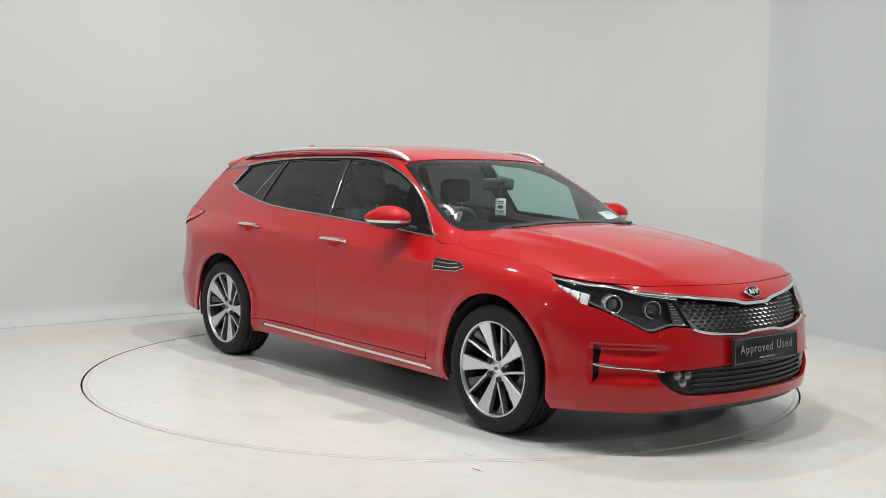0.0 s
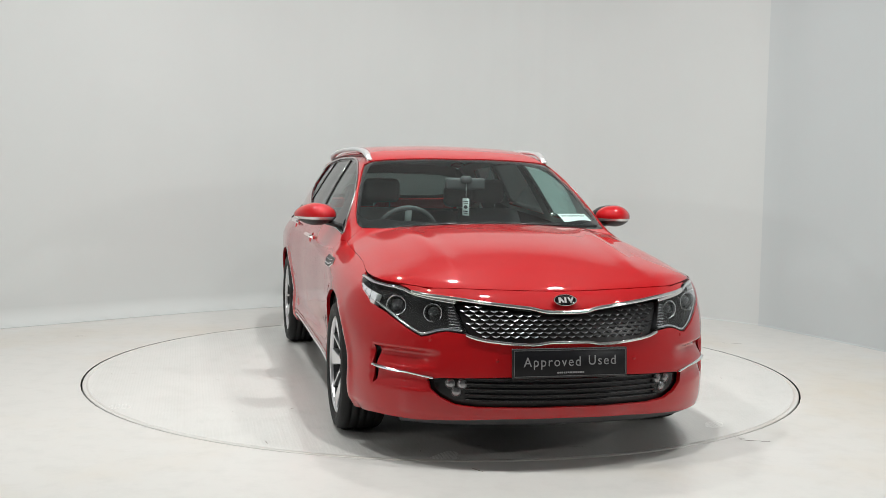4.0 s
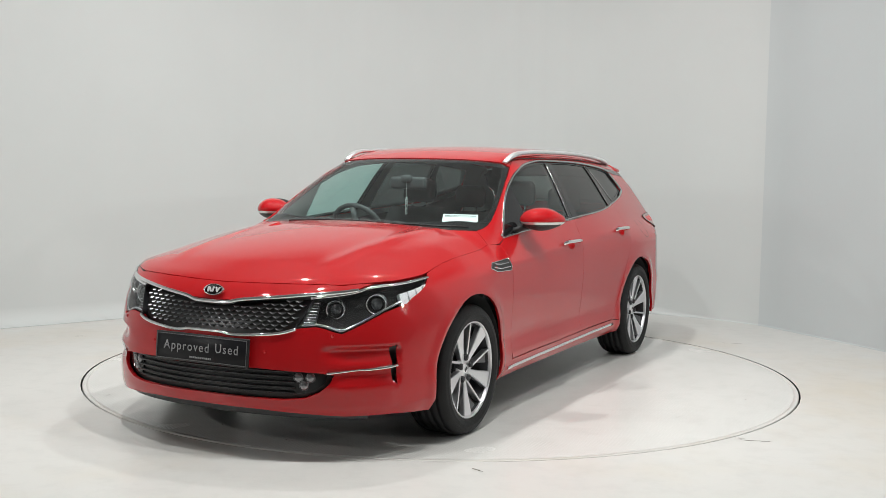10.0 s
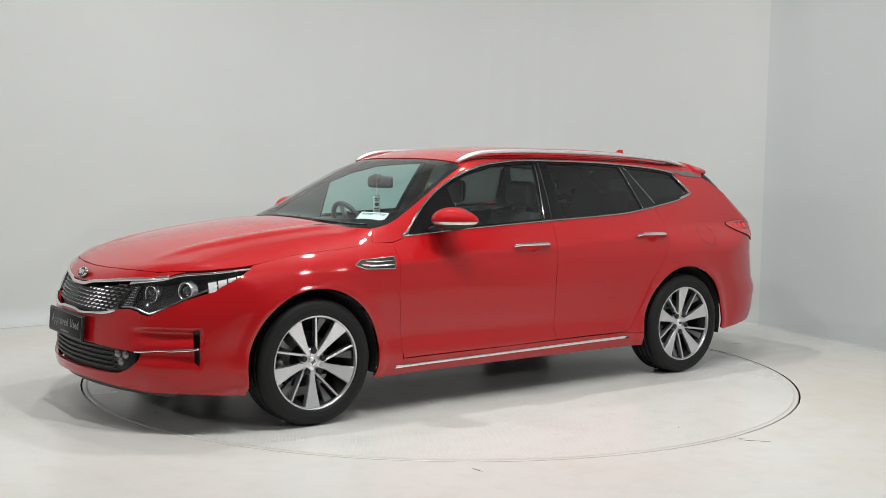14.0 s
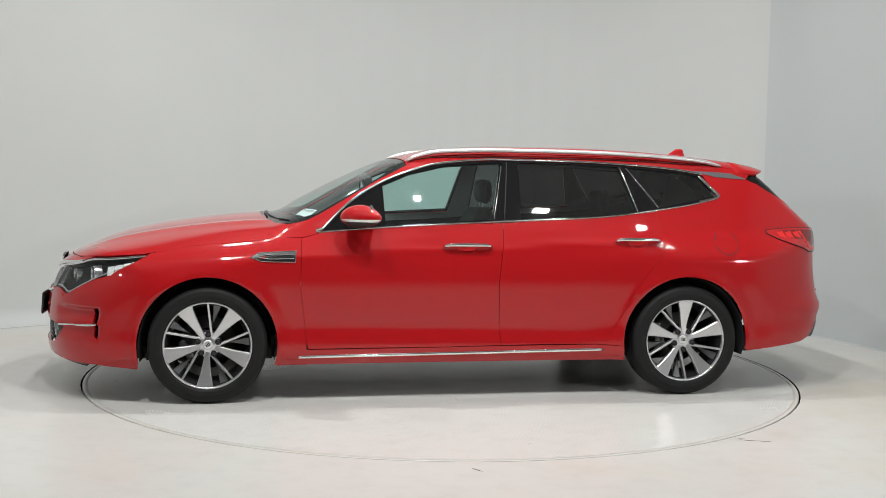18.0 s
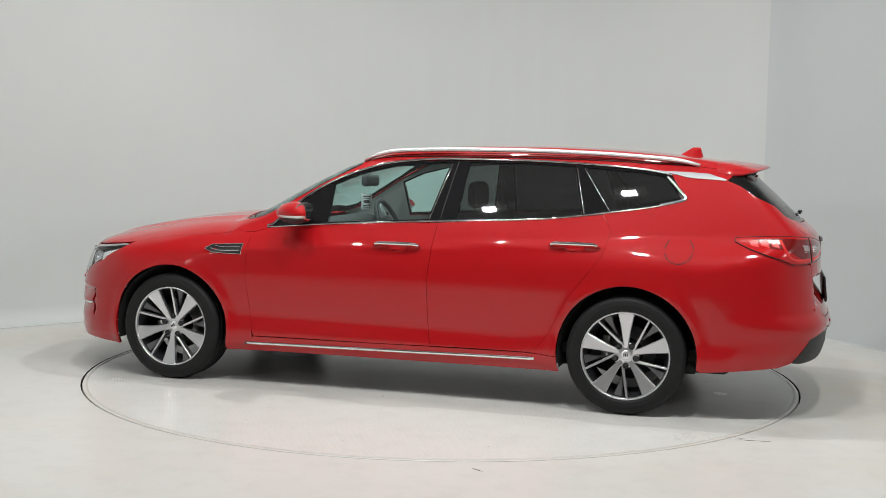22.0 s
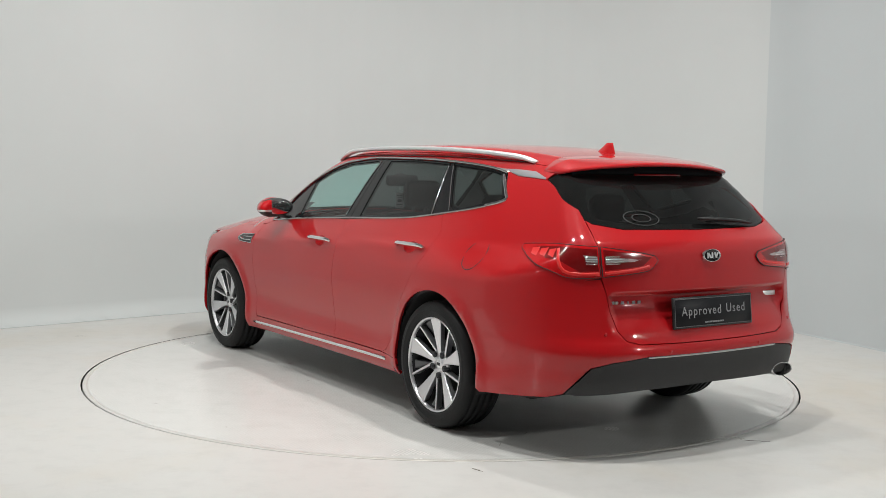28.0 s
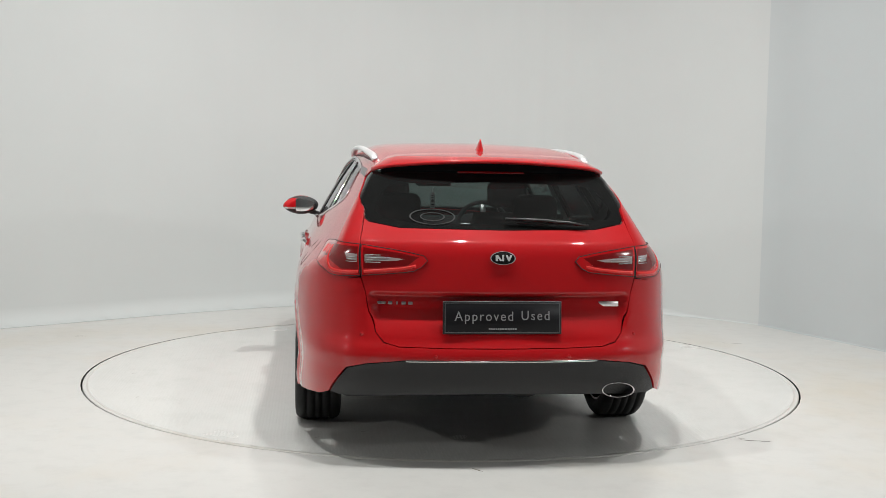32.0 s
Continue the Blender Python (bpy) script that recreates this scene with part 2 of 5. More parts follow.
def rounded(line, step=0.03, passes=2, keep=(), closed=True):
    """A polyline with its corners cut twice, so that it bends softly; points in keep stay sharp."""
    pts = [(np.array(p, float), i in keep) for i, p in enumerate(line)]
    for _ in range(passes):
        out = []
        n = len(pts)
        for i in range(n):
            p, sharp = pts[i]
            if sharp or (not closed and i in (0, n - 1)):
                out.append((p, True))
                continue
            a, b = pts[i - 1][0], pts[(i + 1) % n][0]
            out += [(p + (a - p) * 0.25, False), (p + (b - p) * 0.25, False)]
        pts = out
    return dense([p for p, _ in pts], step, closed)


def inside(poly, q):
    """Which of the points q lie in the polygon."""
    x, y = q[:, 0], q[:, 1]
    r = np.zeros(len(q), bool)
    for i in range(len(poly)):
        (x1, y1), (x2, y2) = poly[i - 1], poly[i]
        if y1 == y2:
            continue
        r ^= ((y1 > y) != (y2 > y)) & (x < (x2 - x1) * (y - y1) / (y2 - y1) + x1)
    return r


def shrink(poly, d):
    """Move a closed outline inwards by d."""
    a = np.array(poly, float)
    e = np.roll(a, -1, 0) - a
    e /= np.maximum(np.linalg.norm(e, axis=1), 1e-9)[:, None]
    area = 0.5 * np.sum(a[:, 0] * np.roll(a[:, 1], -1) - a[:, 1] * np.roll(a[:, 0], -1))
    n = np.stack([-e[:, 1], e[:, 0]], -1) * (1 if area > 0 else -1)
    m = n + np.roll(n, 1, 0)
    m /= np.maximum(np.linalg.norm(m, axis=1), 0.3)[:, None]
    return a + m * d


from mathutils.geometry import delaunay_2d_cdt


def sheet(outline, surface, grid=0.035, holes=(), gap=0.002, depth=0.018, lift=0.0, flip=False, bulge=None):
    """A panel cut from the body's skin by an outline in the surface's own plane, with returned edges. lift: above the skin."""
    outline = shrink(dense(outline, grid), gap)
    holes = [shrink(dense(h, grid), -gap) for h in holes]
    lo, hi = outline.min(0), outline.max(0)
    gx, gy = np.meshgrid(np.arange(lo[0] + grid / 2, hi[0], grid), np.arange(lo[1] + grid / 2, hi[1], grid))
    q = np.stack([gx.ravel(), gy.ravel()], -1)
    q[:, 0] += np.where((np.round((q[:, 1] - lo[1]) / grid).astype(int) % 2) == 0, 0.25 * grid, -0.25 * grid)
    ok = inside(outline, q)
    for h in holes:
        ok &= ~inside(h, q)
    q = q[ok]
    rim = np.concatenate([outline, *holes])
    if len(q):
        far = np.min(np.linalg.norm(q[:, None] - rim[None], axis=2), 1) > 0.45 * grid
        q = q[far]
    edges, base = [], 0
    for loop in [outline, *holes]:
        n = len(loop)
        edges += [(base + i, base + (i + 1) % n) for i in range(n)]
        base += n
    pts = np.concatenate([rim, q])
    vs, es, fs, *_ = delaunay_2d_cdt([Vector(p) for p in pts], edges, [], 0, 1e-6)
    v2 = np.array([tuple(v) for v in vs])
    c = np.array([v2[list(f)].mean(0) for f in fs])
    good = inside(outline, c)
    for h in holes:
        good &= ~inside(h, c)
    faces = [list(f) for f, g in zip(fs, good) if g]
    p3 = surface(v2)
    n3 = normals(p3)
    off = lift if bulge is None else lift + bulge(v2)[:, None]
    top = p3 + n3 * off
    a, b, c3 = (top[[f[i] for f in faces]] for i in range(3))
    fn = np.cross(b - a, c3 - a)
    side = np.sum(fn * n3[[f[0] for f in faces]], 1)
    faces = [f if s > 0 else f[::-1] for f, s in zip(faces, side)]
    verts, nor = list(map(tuple, top)), list(map(tuple, n3))
    if depth:
        count = {}
        for f in faces:
            for i in range(3):
                count[(f[i], f[(i + 1) % 3])] = 1
        ring = [(i, j) for (i, j) in count if (j, i) not in count]
        made = {}
        for i in {k for e in ring for k in e}:
            made[i] = (len(verts), len(verts) + 1)
            verts += [tuple(top[i]), tuple(top[i] - n3[i] * depth)]
            nor += [(0, 0, 0)] * 2
        faces += [[made[j][0], made[i][0], made[i][1], made[j][1]] for i, j in ring]
    me = bpy.data.meshes.new("sheet")
    me.from_pydata(verts, [], faces)
    me.polygons.foreach_set("use_smooth", [True] * len(me.polygons))
    if bulge is None:
        me.normals_split_custom_set_from_vertices(nor)
    return me


def panel(name, outline, surface, mat, parent, label="", **k):
    me = sheet(outline, surface, **k)
    me.name = name
    return part(name, me, mat, parent, label)


def ribbon(line, surface, width, height, flat=0.0, closed=False, sink=0.004):
    """A trim strip that runs along a line on the skin, with a low rounded section."""
    q = np.array(line, float)
    p = surface(q)
    n = normals(p)
    t = np.gradient(p, axis=0) if not closed else np.roll(p, -1, 0) - np.roll(p, 1, 0)
    t /= np.maximum(np.linalg.norm(t, axis=1), 1e-9)[:, None]
    s = np.cross(n, t)
    prof = [(-0.5, -sink), (-0.5, height * 0.55), (-0.28, height * 0.95), (0.0, height), (0.28, height * 0.95), (0.5, height * 0.55), (0.5, -sink)]
    k = len(prof)
    vs = [tuple(p[i] + s[i] * a * width + n[i] * (b + flat)) for i in range(len(p)) for a, b in prof]
    m = len(p)
    fs = []
    for i in range(m if closed else m - 1):
        j = (i + 1) % m
        fs += [[i * k + a, i * k + (a + 1) % k, j * k + (a + 1) % k, j * k + a] for a in range(k)]
    if not closed:
        fs += [list(range(k))[::-1], [(m - 1) * k + a for a in range(k)]]
    return vs, fs


def tube(points, radius, sides=10, flat=1.0, closed=False):
    """A rod along a line; flat squashes it in height; radius may vary along it."""
    p = np.array(points, float)
    m = len(p)
    r = np.broadcast_to(np.asarray(radius, float), (m,))
    t = (np.roll(p, -1, 0) - np.roll(p, 1, 0)) if closed else np.gradient(p, axis=0)
    t /= np.linalg.norm(t, axis=1)[:, None]
    ref = np.tile([0, 0, 1.0], (m, 1))
    ref[np.abs(t[:, 2]) > 0.95] = [0, 1, 0]
    s = np.cross(t, ref)
    s /= np.linalg.norm(s, axis=1)[:, None]
    u = np.cross(s, t)
    vs, fs = [], []
    for i in range(m):
        for a in range(sides):
            w = 2 * math.pi * a / sides
            vs.append(tuple(p[i] + r[i] * (math.cos(w) * s[i] + math.sin(w) * flat * u[i])))
    for i in range(m if closed else m - 1):
        j = (i + 1) % m
        fs += [[i * sides + a, i * sides + (a + 1) % sides, j * sides + (a + 1) % sides, j * sides + a] for a in range(sides)]
    if not closed:
        fs += [list(range(sides))[::-1], [(m - 1) * sides + a for a in range(sides)]]
    return vs, fs


def lathe(profile, steps=48, axis="y", closed=False, sweep=2 * math.pi):
    """Turn (radius, offset) pairs round an axis."""
    vs, fs = [], []
    k = len(profile)
    for i in range(steps):
        w = sweep * i / steps
        for r, o in profile:
            a, b = r * math.cos(w), r * math.sin(w)
            vs.append({"y": (a, o, b), "x": (o, a, b), "z": (a, b, o)}[axis])
    for i in range(steps):
        j = (i + 1) % steps
        for a in range(k if closed else k - 1):
            c = (a + 1) % k
            fs.append([i * k + a, j * k + a, j * k + c, i * k + c])
    return vs, fs


def box(cx, cy, cz, sx, sy, sz, bevel=0.0, segments=2):
    bm = bmesh.new()
    bmesh.ops.create_cube(bm, size=1, matrix=Matrix.Translation((cx, cy, cz)) @ Matrix.Diagonal((sx, sy, sz, 1)))
    if bevel:
        bmesh.ops.bevel(bm, geom=list(bm.edges), offset=bevel, segments=segments, affect="EDGES", profile=0.5)
    return bm


def ball(x, y, z, rx_, ry_, rz_, u=16, v=10):
    bm = bmesh.new()
    bmesh.ops.create_uvsphere(bm, u_segments=u, v_segments=v, radius=1, matrix=Matrix.Translation((x, y, z)) @ Matrix.Diagonal((rx_, ry_, rz_, 1)))
    return bm


def mirrored(geo):
    return [(x, -y, z) for x, y, z in geo[0]], [f[::-1] for f in geo[1]]


# ---- the studio: floor, cyclorama, ceiling ----
def studio_material(name, colour, rough, spec=0.35):
    m = material(name, colour, rough, 0, 0, 1.3, 0.035, 0.15, 90, spec)
    return m


FLOOR = studio_material("white_floor_paint", (0.65, 0.64, 0.617), 0.30)
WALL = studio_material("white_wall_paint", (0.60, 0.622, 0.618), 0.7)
# the backdrop's paint, darkened in colour because the side wall catches less light
SIDEWALL = studio_material("dimmed_wall_paint", (0.53, 0.565, 0.574), 0.7)
DARKCEIL = studio_material("grey_ceiling_paint", (0.28, 0.28, 0.282), 0.9)
BACKWALL = studio_material("grey_wall_paint", (0.32, 0.32, 0.325), 0.8)
GROOVE = material("dark_gap", (0.02, 0.02, 0.02), 0.8)

TABLE_R = 2.263
# line of the wall's foot, from behind the camera on one side round to the other
WALL_FOOT = [(-6.2, -9.0), (-6.2, -3.0), (-5.4, 0.0), (-3.42, 1.60), (-2.856, 2.12), (-2.325, 2.58), (-1.70, 3.05), (-1.0, 3.40), (0.3, 3.75), (1.3, 3.55), (2.31, 2.75), (2.50, 2.577), (2.79, 2.31), (2.96, 1.91), (3.37, 1.0), (5.9, -5.0), (6.6, -9.0)]
CEILING_Z = 4.4


def cyclorama(first, last):
    """Wall with a coved foot, swept along its line."""
    line = rounded(WALL_FOOT, 0.05, 2, closed=False)
    t = np.gradient(line, axis=0)
    t /= np.linalg.norm(t, axis=1)[:, None]
    n = np.stack([t[:, 1], -t[:, 0]], -1)
    cut = int(np.argmin(np.hypot(line[:, 0] - 2.775, line[:, 1] - 2.32)))
    keep = slice(0, cut + 1) if first else slice(cut, len(line))
    corner = line[cut]
    line, n = line[keep], n[keep]
    bends = np.linspace(0, math.pi / 2, 9)
    k = len(bends) + 7
    vs = []
    for p, m in zip(line, n):
        # a broad cove along the backdrop, a tight one at the side wall
        R = 0.012 + 0.13 * float(smooth_step(0.3, 1.8, np.hypot(*(p - corner)))) * first
        prof = [(R * (1 - math.sin(a)), R * (1 - math.cos(a))) for a in bends] + [(0.0, CEILING_Z * h) for h in (0.2, 0.4, 0.6, 0.8, 1.0)]
        prof += [(-0.2, CEILING_Z), (-0.2, 0.0)]
        vs += [(p[0] + m[0] * a, p[1] + m[1] * a, b + 0.001) for a, b in prof]
    fs = [[i * k + a, i * k + (a + 1) % k, (i + 1) * k + (a + 1) % k, (i + 1) * k + a] for i in range(len(line) - 1) for a in range(k)]
    return vs, fs


def studio():
    # floor with a round opening for the turntable
    seg, ring = 96, []
    vs, fs = [], []
    for i in range(seg):
        w = 2 * math.pi * i / seg
        c, s = math.cos(w), math.sin(w)
        q = 12.0 / max(abs(c), abs(s))
        vs += [((TABLE_R + 0.011) * c, (TABLE_R + 0.011) * s, 0), (q * c, q * s, 0)]
    for i in range(seg):
        j = (i + 1) % seg
        fs += [[2 * i, 2 * i + 1, 2 * j + 1, 2 * j]]
    tagged(part("floor", (vs, fs), FLOOR, smooth=False), "glossy white painted studio floor with faint scuffs", "floor", kind="structure")
    tagged(part("wall_cyclorama", cyclorama(True, False), WALL), "curved white studio backdrop wall", "wall", kind="structure")
    tagged(part("wall_side", cyclorama(False, True), SIDEWALL), "studio side wall, its dimmer light tinted into the paint", "wall", kind="structure")
    back = box(0, -9.1, CEILING_Z / 2, 13.2, 0.2, CEILING_Z)
    tagged(part("wall_back", back, BACKWALL, smooth=False), "plain grey studio wall", "wall", kind="structure")
    tagged(part("ceiling", box(0, -2.5, CEILING_Z + 0.1, 14, 14, 0.2), DARKCEIL, smooth=False), "plain grey studio ceiling", "ceiling", kind="structure")
    pit = lathe([(0.0, -0.075), (TABLE_R + 0.0115, -0.075), (TABLE_R + 0.0115, -0.001)], 96, "z")
    tagged(part("turntable_pit", pit, GROOVE, smooth=False), "dark pit under the turntable", "floor", kind="structure")


studio()


def stain(mat, tone, scale, amount):
    """Broad uneven discolouration laid over a paint."""
    nt = mat.node_tree
    p = nt.nodes["Principled BSDF"]
    src = p.inputs["Base Color"].links[0].from_socket
    co = nt.nodes.new("ShaderNodeTexCoord")
    n = nt.nodes.new("ShaderNodeTexNoise")
    n.inputs["Scale"].default_value, n.inputs["Detail"].default_value, n.inputs["Roughness"].default_value = scale, 5, 0.62
    r = nt.nodes.new("ShaderNodeMapRange")
    r.inputs["From Min"].default_value, r.inputs["From Max"].default_value = 0.48, 0.72
    r.inputs["To Max"].default_value = amount
    mx = nt.nodes.new("ShaderNodeMix")
    mx.data_type, mx.blend_type = "RGBA", "MULTIPLY"
    mx.inputs[7].default_value = (*tone, 1)
    nt.links.new(co.outputs["Object"], n.inputs["Vector"])
    nt.links.new(n.outputs["Fac"], r.inputs["Value"])
    nt.links.new(r.outputs["Result"], mx.inputs[0])
    nt.links.new(src, mx.inputs[6])
    nt.links.new(mx.outputs[2], p.inputs["Base Color"])


stain(FLOOR, (0.95, 0.88, 0.78), 0.55, 0.8)
stain(FLOOR, (0.86, 0.86, 0.86), 7.0, 0.5)

# scuffs on the floor paint
SCUFF = material("scuff", (0.16, 0.14, 0.12), 0.7, 0, 0, 60, 0.3)
rnd = random.Random(11)


def scuff(parent, x, y, length, turn, width=0.006):
    n = 8
    vs, fs = [], []
    for i in range(n):
        t = i / (n - 1)
        w = width * (0.25 + math.sin(math.pi * t)) * rnd.uniform(0.6, 1.0)
        o = rnd.uniform(-0.5, 0.5) * width
        vs += [(length * (t - 0.5), o - w / 2, 0), (length * (t - 0.5), o + w / 2, 0)]
    fs = [[2 * i, 2 * i + 2, 2 * i + 3, 2 * i + 1] for i in range(n - 1)]
    return part("scuff", (vs, fs), SCUFF, parent, "", pose(x, y, 0.0012, 0, 0, turn), smooth=False)


floor_ob = [o for o in bpy.data.objects if o.name == "floor"][0]
for x, y, ln, tn, w in ((0.17, -2.40, 0.075, -48, 0.012), (1.56, -1.78, 0.10, -12, 0.010), (1.63, -1.80, 0.07, 20, 0.008), (1.52, -1.74, 0.05, -30, 0.006), (-2.75, 1.10, 0.10, 8, 0.008), (2.30, 1.28, 0.09, 14, 0.008), (2.22, 1.30, 0.05, -20, 0.006)):
    scuff(floor_ob, x, y, ln, tn, w)

# ceiling lamps: a row over the near side of the turntable and one over the far side
LAMPS = [(-3.0, -2.7, 18, 0.3), (-1.3, -2.7, 51, 0.3), (0.4, -2.7, 57, 0.3), (2.0, -2.7, 44, 0.3), (3.4, -2.7, 9, 0.3)]
LAMPS += [(-1.7, 0.0, 30, 0.28), (0.0, 0.0, 60, 0.28), (1.4, 0.0, 20, 0.28)]
for lx, ly, power, tilt in LAMPS:
    lp = tagged(new("ceiling_lamp"), "square white ceiling lamp panel", "lamp", "studio ceiling lamps")
    lp.location = (lx, ly, CEILING_Z)
    part("lamp_frame", box(0, 0, -0.03, 0.40, 0.24, 0.06, 0.01), WALL, lp)
    la = area_lamp("lamp_light", lx, ly, CEILING_Z - 0.075, 0.15, 0.10, power, (0.985, 0.993, 0.968), 165, ty=tilt)


# lamps on the side walls, level with each other, that throw the car's shadow on the backdrop
for sx, lx, ly in ((1, -6.15, -5.0), (-1, 5.80, -5.0)):
    lp = tagged(new("wall_lamp"), "white studio lamp head on the side wall", "lamp", "studio wall lamps")
    lp.matrix_world = pose(lx, ly, 2.8)
    part("lamp_frame", box(sx * 0.06, 0, 0, 0.12, 0.40, 0.28, 0.01), WALL, lp)
    area_lamp("lamp_light", lx + sx * 0.15, ly, 2.8, 0.19, 0.12, 54, (0.985, 0.993, 0.968), 165, tx=sx * 4.6, ty=3.8)


turntable = tagged(new("turntable"), "round white painted tread-plate turntable flush with the floor", "turntable")
DISC = studio_material("white_tread_plate", (0.67, 0.665, 0.643), 0.26, 0.5)
stain(DISC, (0.84, 0.84, 0.83), 5.0, 0.6)
part("disc", lathe([(0.0, 0.0), (0.5, 0.0), (1.0, 0.0), (1.6, 0.0), (TABLE_R - 0.03, 0.0)], 128, "z"), DISC, turntable)
part("edge_ring", lathe([(TABLE_R - 0.03, -0.05), (TABLE_R - 0.03, 0.0004), (TABLE_R - 0.002, 0.0004), (TABLE_R, -0.002), (TABLE_R, -0.05)], 128, "z"), FLOOR, turntable)
for k in range(26):
    a, r = rnd.uniform(0, 360), TABLE_R * math.sqrt(rnd.uniform(0.08, 0.92))
    scuff(turntable, r * math.cos(radians(a)), r * math.sin(radians(a)), rnd.uniform(0.015, 0.06), rnd.uniform(0, 360), rnd.uniform(0.002, 0.006))


def studs():
    """Raised diamond studs of the tread plate, all in one sheet."""
    pitch, row = 0.0205, 0.0172
    pts = []
    n = int(TABLE_R / row) + 1
    for j in range(-n, n + 1):
        y = j * row
        half = math.sqrt(max(0.0, (TABLE_R - 0.035) ** 2 - y * y))
        x = np.arange(-math.floor(half / pitch) * pitch, half, pitch) + (pitch / 2 if j % 2 else 0)
        x = x[np.abs(x) < half]
        pts.append(np.stack([x, np.full(len(x), y)], -1))
    c = np.concatenate(pts)
    a, b, h = 0.0088, 0.0062, 0.0004
    one = np.array([(a, 0, 0), (0, b, 0), (-a, 0, 0), (0, -b, 0), (a * 0.62, 0, h), (0, b * 0.62, h), (-a * 0.62, 0, h), (0, -b * 0.62, h)])
    quads = np.array([(0, 1, 5, 4), (1, 2, 6, 5), (2, 3, 7, 6), (3, 0, 4, 7), (4, 5, 6, 7)])
    k = len(c)
    vs = np.tile(one, (k, 1, 1))
    odd = (np.round(c[:, 1] / row).astype(int) % 2) == 1
    vs[odd] = vs[odd][:, :, [1, 0, 2]] * [1, -1, 1]
    vs[:, :, :2] += c[:, None, :]
    fs = (quads[None] + 8 * np.arange(k)[:, None, None]).reshape(-1)
    me = bpy.data.meshes.new("tread_studs")
    me.vertices.add(8 * k)
    me.vertices.foreach_set("co", vs.reshape(-1).astype(np.float32))
    me.loops.add(len(fs))
    me.loops.foreach_set("vertex_index", fs.astype(np.int32))
    me.polygons.add(5 * k)
    me.polygons.foreach_set("loop_start", np.arange(0, 20 * k, 4, dtype=np.int32))
    me.update(calc_edges=True)
    me.validate()
    finish(me, STUD, False)
    tagged(part("tread_studs", me, STUD, turntable, "raised studs of the tread plate"), kind="stuff")


STUD = studio_material("worn_stud_paint", (0.67, 0.665, 0.643), 0.22, 0.5)
studs()


# ---- the car ----
car = tagged(new("estate_car"), "bright red five-door estate car with chrome trim parked on the turntable", "car")


def arch(cx, r, a0, a1, n=22):
    return [(cx + r * math.cos(radians(a)), HUB + r * math.sin(radians(a))) for a in np.linspace(a0, a1, n)]


ARCH_R = 0.385


def z_top(x, y):
    return float(on_top([(x, y)])[0, 2])


# outlines shared by neighbouring panels
BONNET_SIDE = [(1.0, 0.800), (1.1, 0.803), (1.4, 0.799), (1.56, 0.798), (1.715, 0.810), (1.85, 0.795), (1.937, 0.769), (2.03, 0.700), (2.12, 0.590), (2.165, 0.48), (2.20, 0.35), (2.225, 0.18), (2.235, 0.0)]
BONNET_REAR = [(1.118, 0.0), (1.096, 0.3), (1.045, 0.565), (1.006, 0.655), (0.955, 0.716), (1.0, 0.800)]
SCREEN_BASE = [(1.116, 0.0), (1.094, 0.3), (1.043, 0.563), (1.004, 0.652), (0.94, 0.708)]
SCREEN_SIDE = [(0.94, 0.708), (0.90, 0.724), (0.85, 0.729), (0.783, 0.725), (0.687, 0.709), (0.54, 0.677), (0.43, 0.648), (0.262, 0.600)]
SCREEN_TOP = [(0.262, 0.600), (0.275, 0.3), (0.285, 0.0)]
ROOF_EDGE = [(0.262, 0.600), (0.20, 0.580), (0.1, 0.555), (-0.4, 0.55), (-1.0, 0.548), (-1.5, 0.545), (-1.85, 0.54), (-1.93, 0.53)]


def both(line):
    """A half outline in (x, y) that starts and ends on the centre line, closed by its mirror image."""
    return list(line) + [(x, -y) for x, y in reversed(line) if abs(y) > 1e-6]


def as_side(line):
    p = on_top(line)
    return [(a, b) for a, b in p[:, [0, 2]]]


def mirror_u(line):
    return [(-u, z) for u, z in line]


bonnet = panel("bonnet", rounded(both(BONNET_REAR[:-1] + BONNET_SIDE), 0.03, 1, keep=(4, 5, 29, 30)), on_top, RED, car, grid=0.03, gap=0.001)
SCREEN_LINE = both(SCREEN_TOP[::-1] + SCREEN_SIDE[::-1][1:] + SCREEN_BASE[::-1][1:])
CLEAR_LINE = both([(0.325, 0.0), (0.315, 0.3), (0.315, 0.572), (0.43, 0.626), (0.56, 0.658), (0.70, 0.688), (0.80, 0.700), (0.868, 0.665), (0.945, 0.50), (0.985, 0.28), (1.0, 0.0)])
panel("screen_border", SCREEN_LINE, on_top, FRIT, car, "black printed border of the windscreen", holes=[CLEAR_LINE], lift=-0.0115, depth=0.0, gap=0.0, grid=0.03)
windscreen = panel("windscreen", SCREEN_LINE, on_top, CLEAR, car, "clear laminated windscreen", lift=-0.004, depth=0.006, grid=0.06)
windscreen.visible_shadow = False
roof = panel("roof", both([(0.285, 0.0), (0.275, 0.3)] + ROOF_EDGE + [(-1.96, 0.3), (-1.97, 0.0)]), on_top, RED, car, grid=0.05)

DLO_TOP = [(0.775, 0.965), (0.60, 1.130), (0.43, 1.238), (0.25, 1.312), (0.05, 1.362), (-0.29, 1.388), (-0.77, 1.384), (-1.11, 1.370), (-1.45, 1.343), (-1.60, 1.318)]
DLO_BASE = [(0.775, 0.962), (0.444, 0.990), (-0.26, 1.030), (-0.91, 1.062), (-1.24, 1.102), (-1.64, 1.172), (-1.685, 1.19)]
dlo_top = curve([p[0] for p in DLO_TOP], [p[1] for p in DLO_TOP])
dlo_base = curve([p[0] for p in DLO_BASE], [p[1] for p in DLO_BASE])


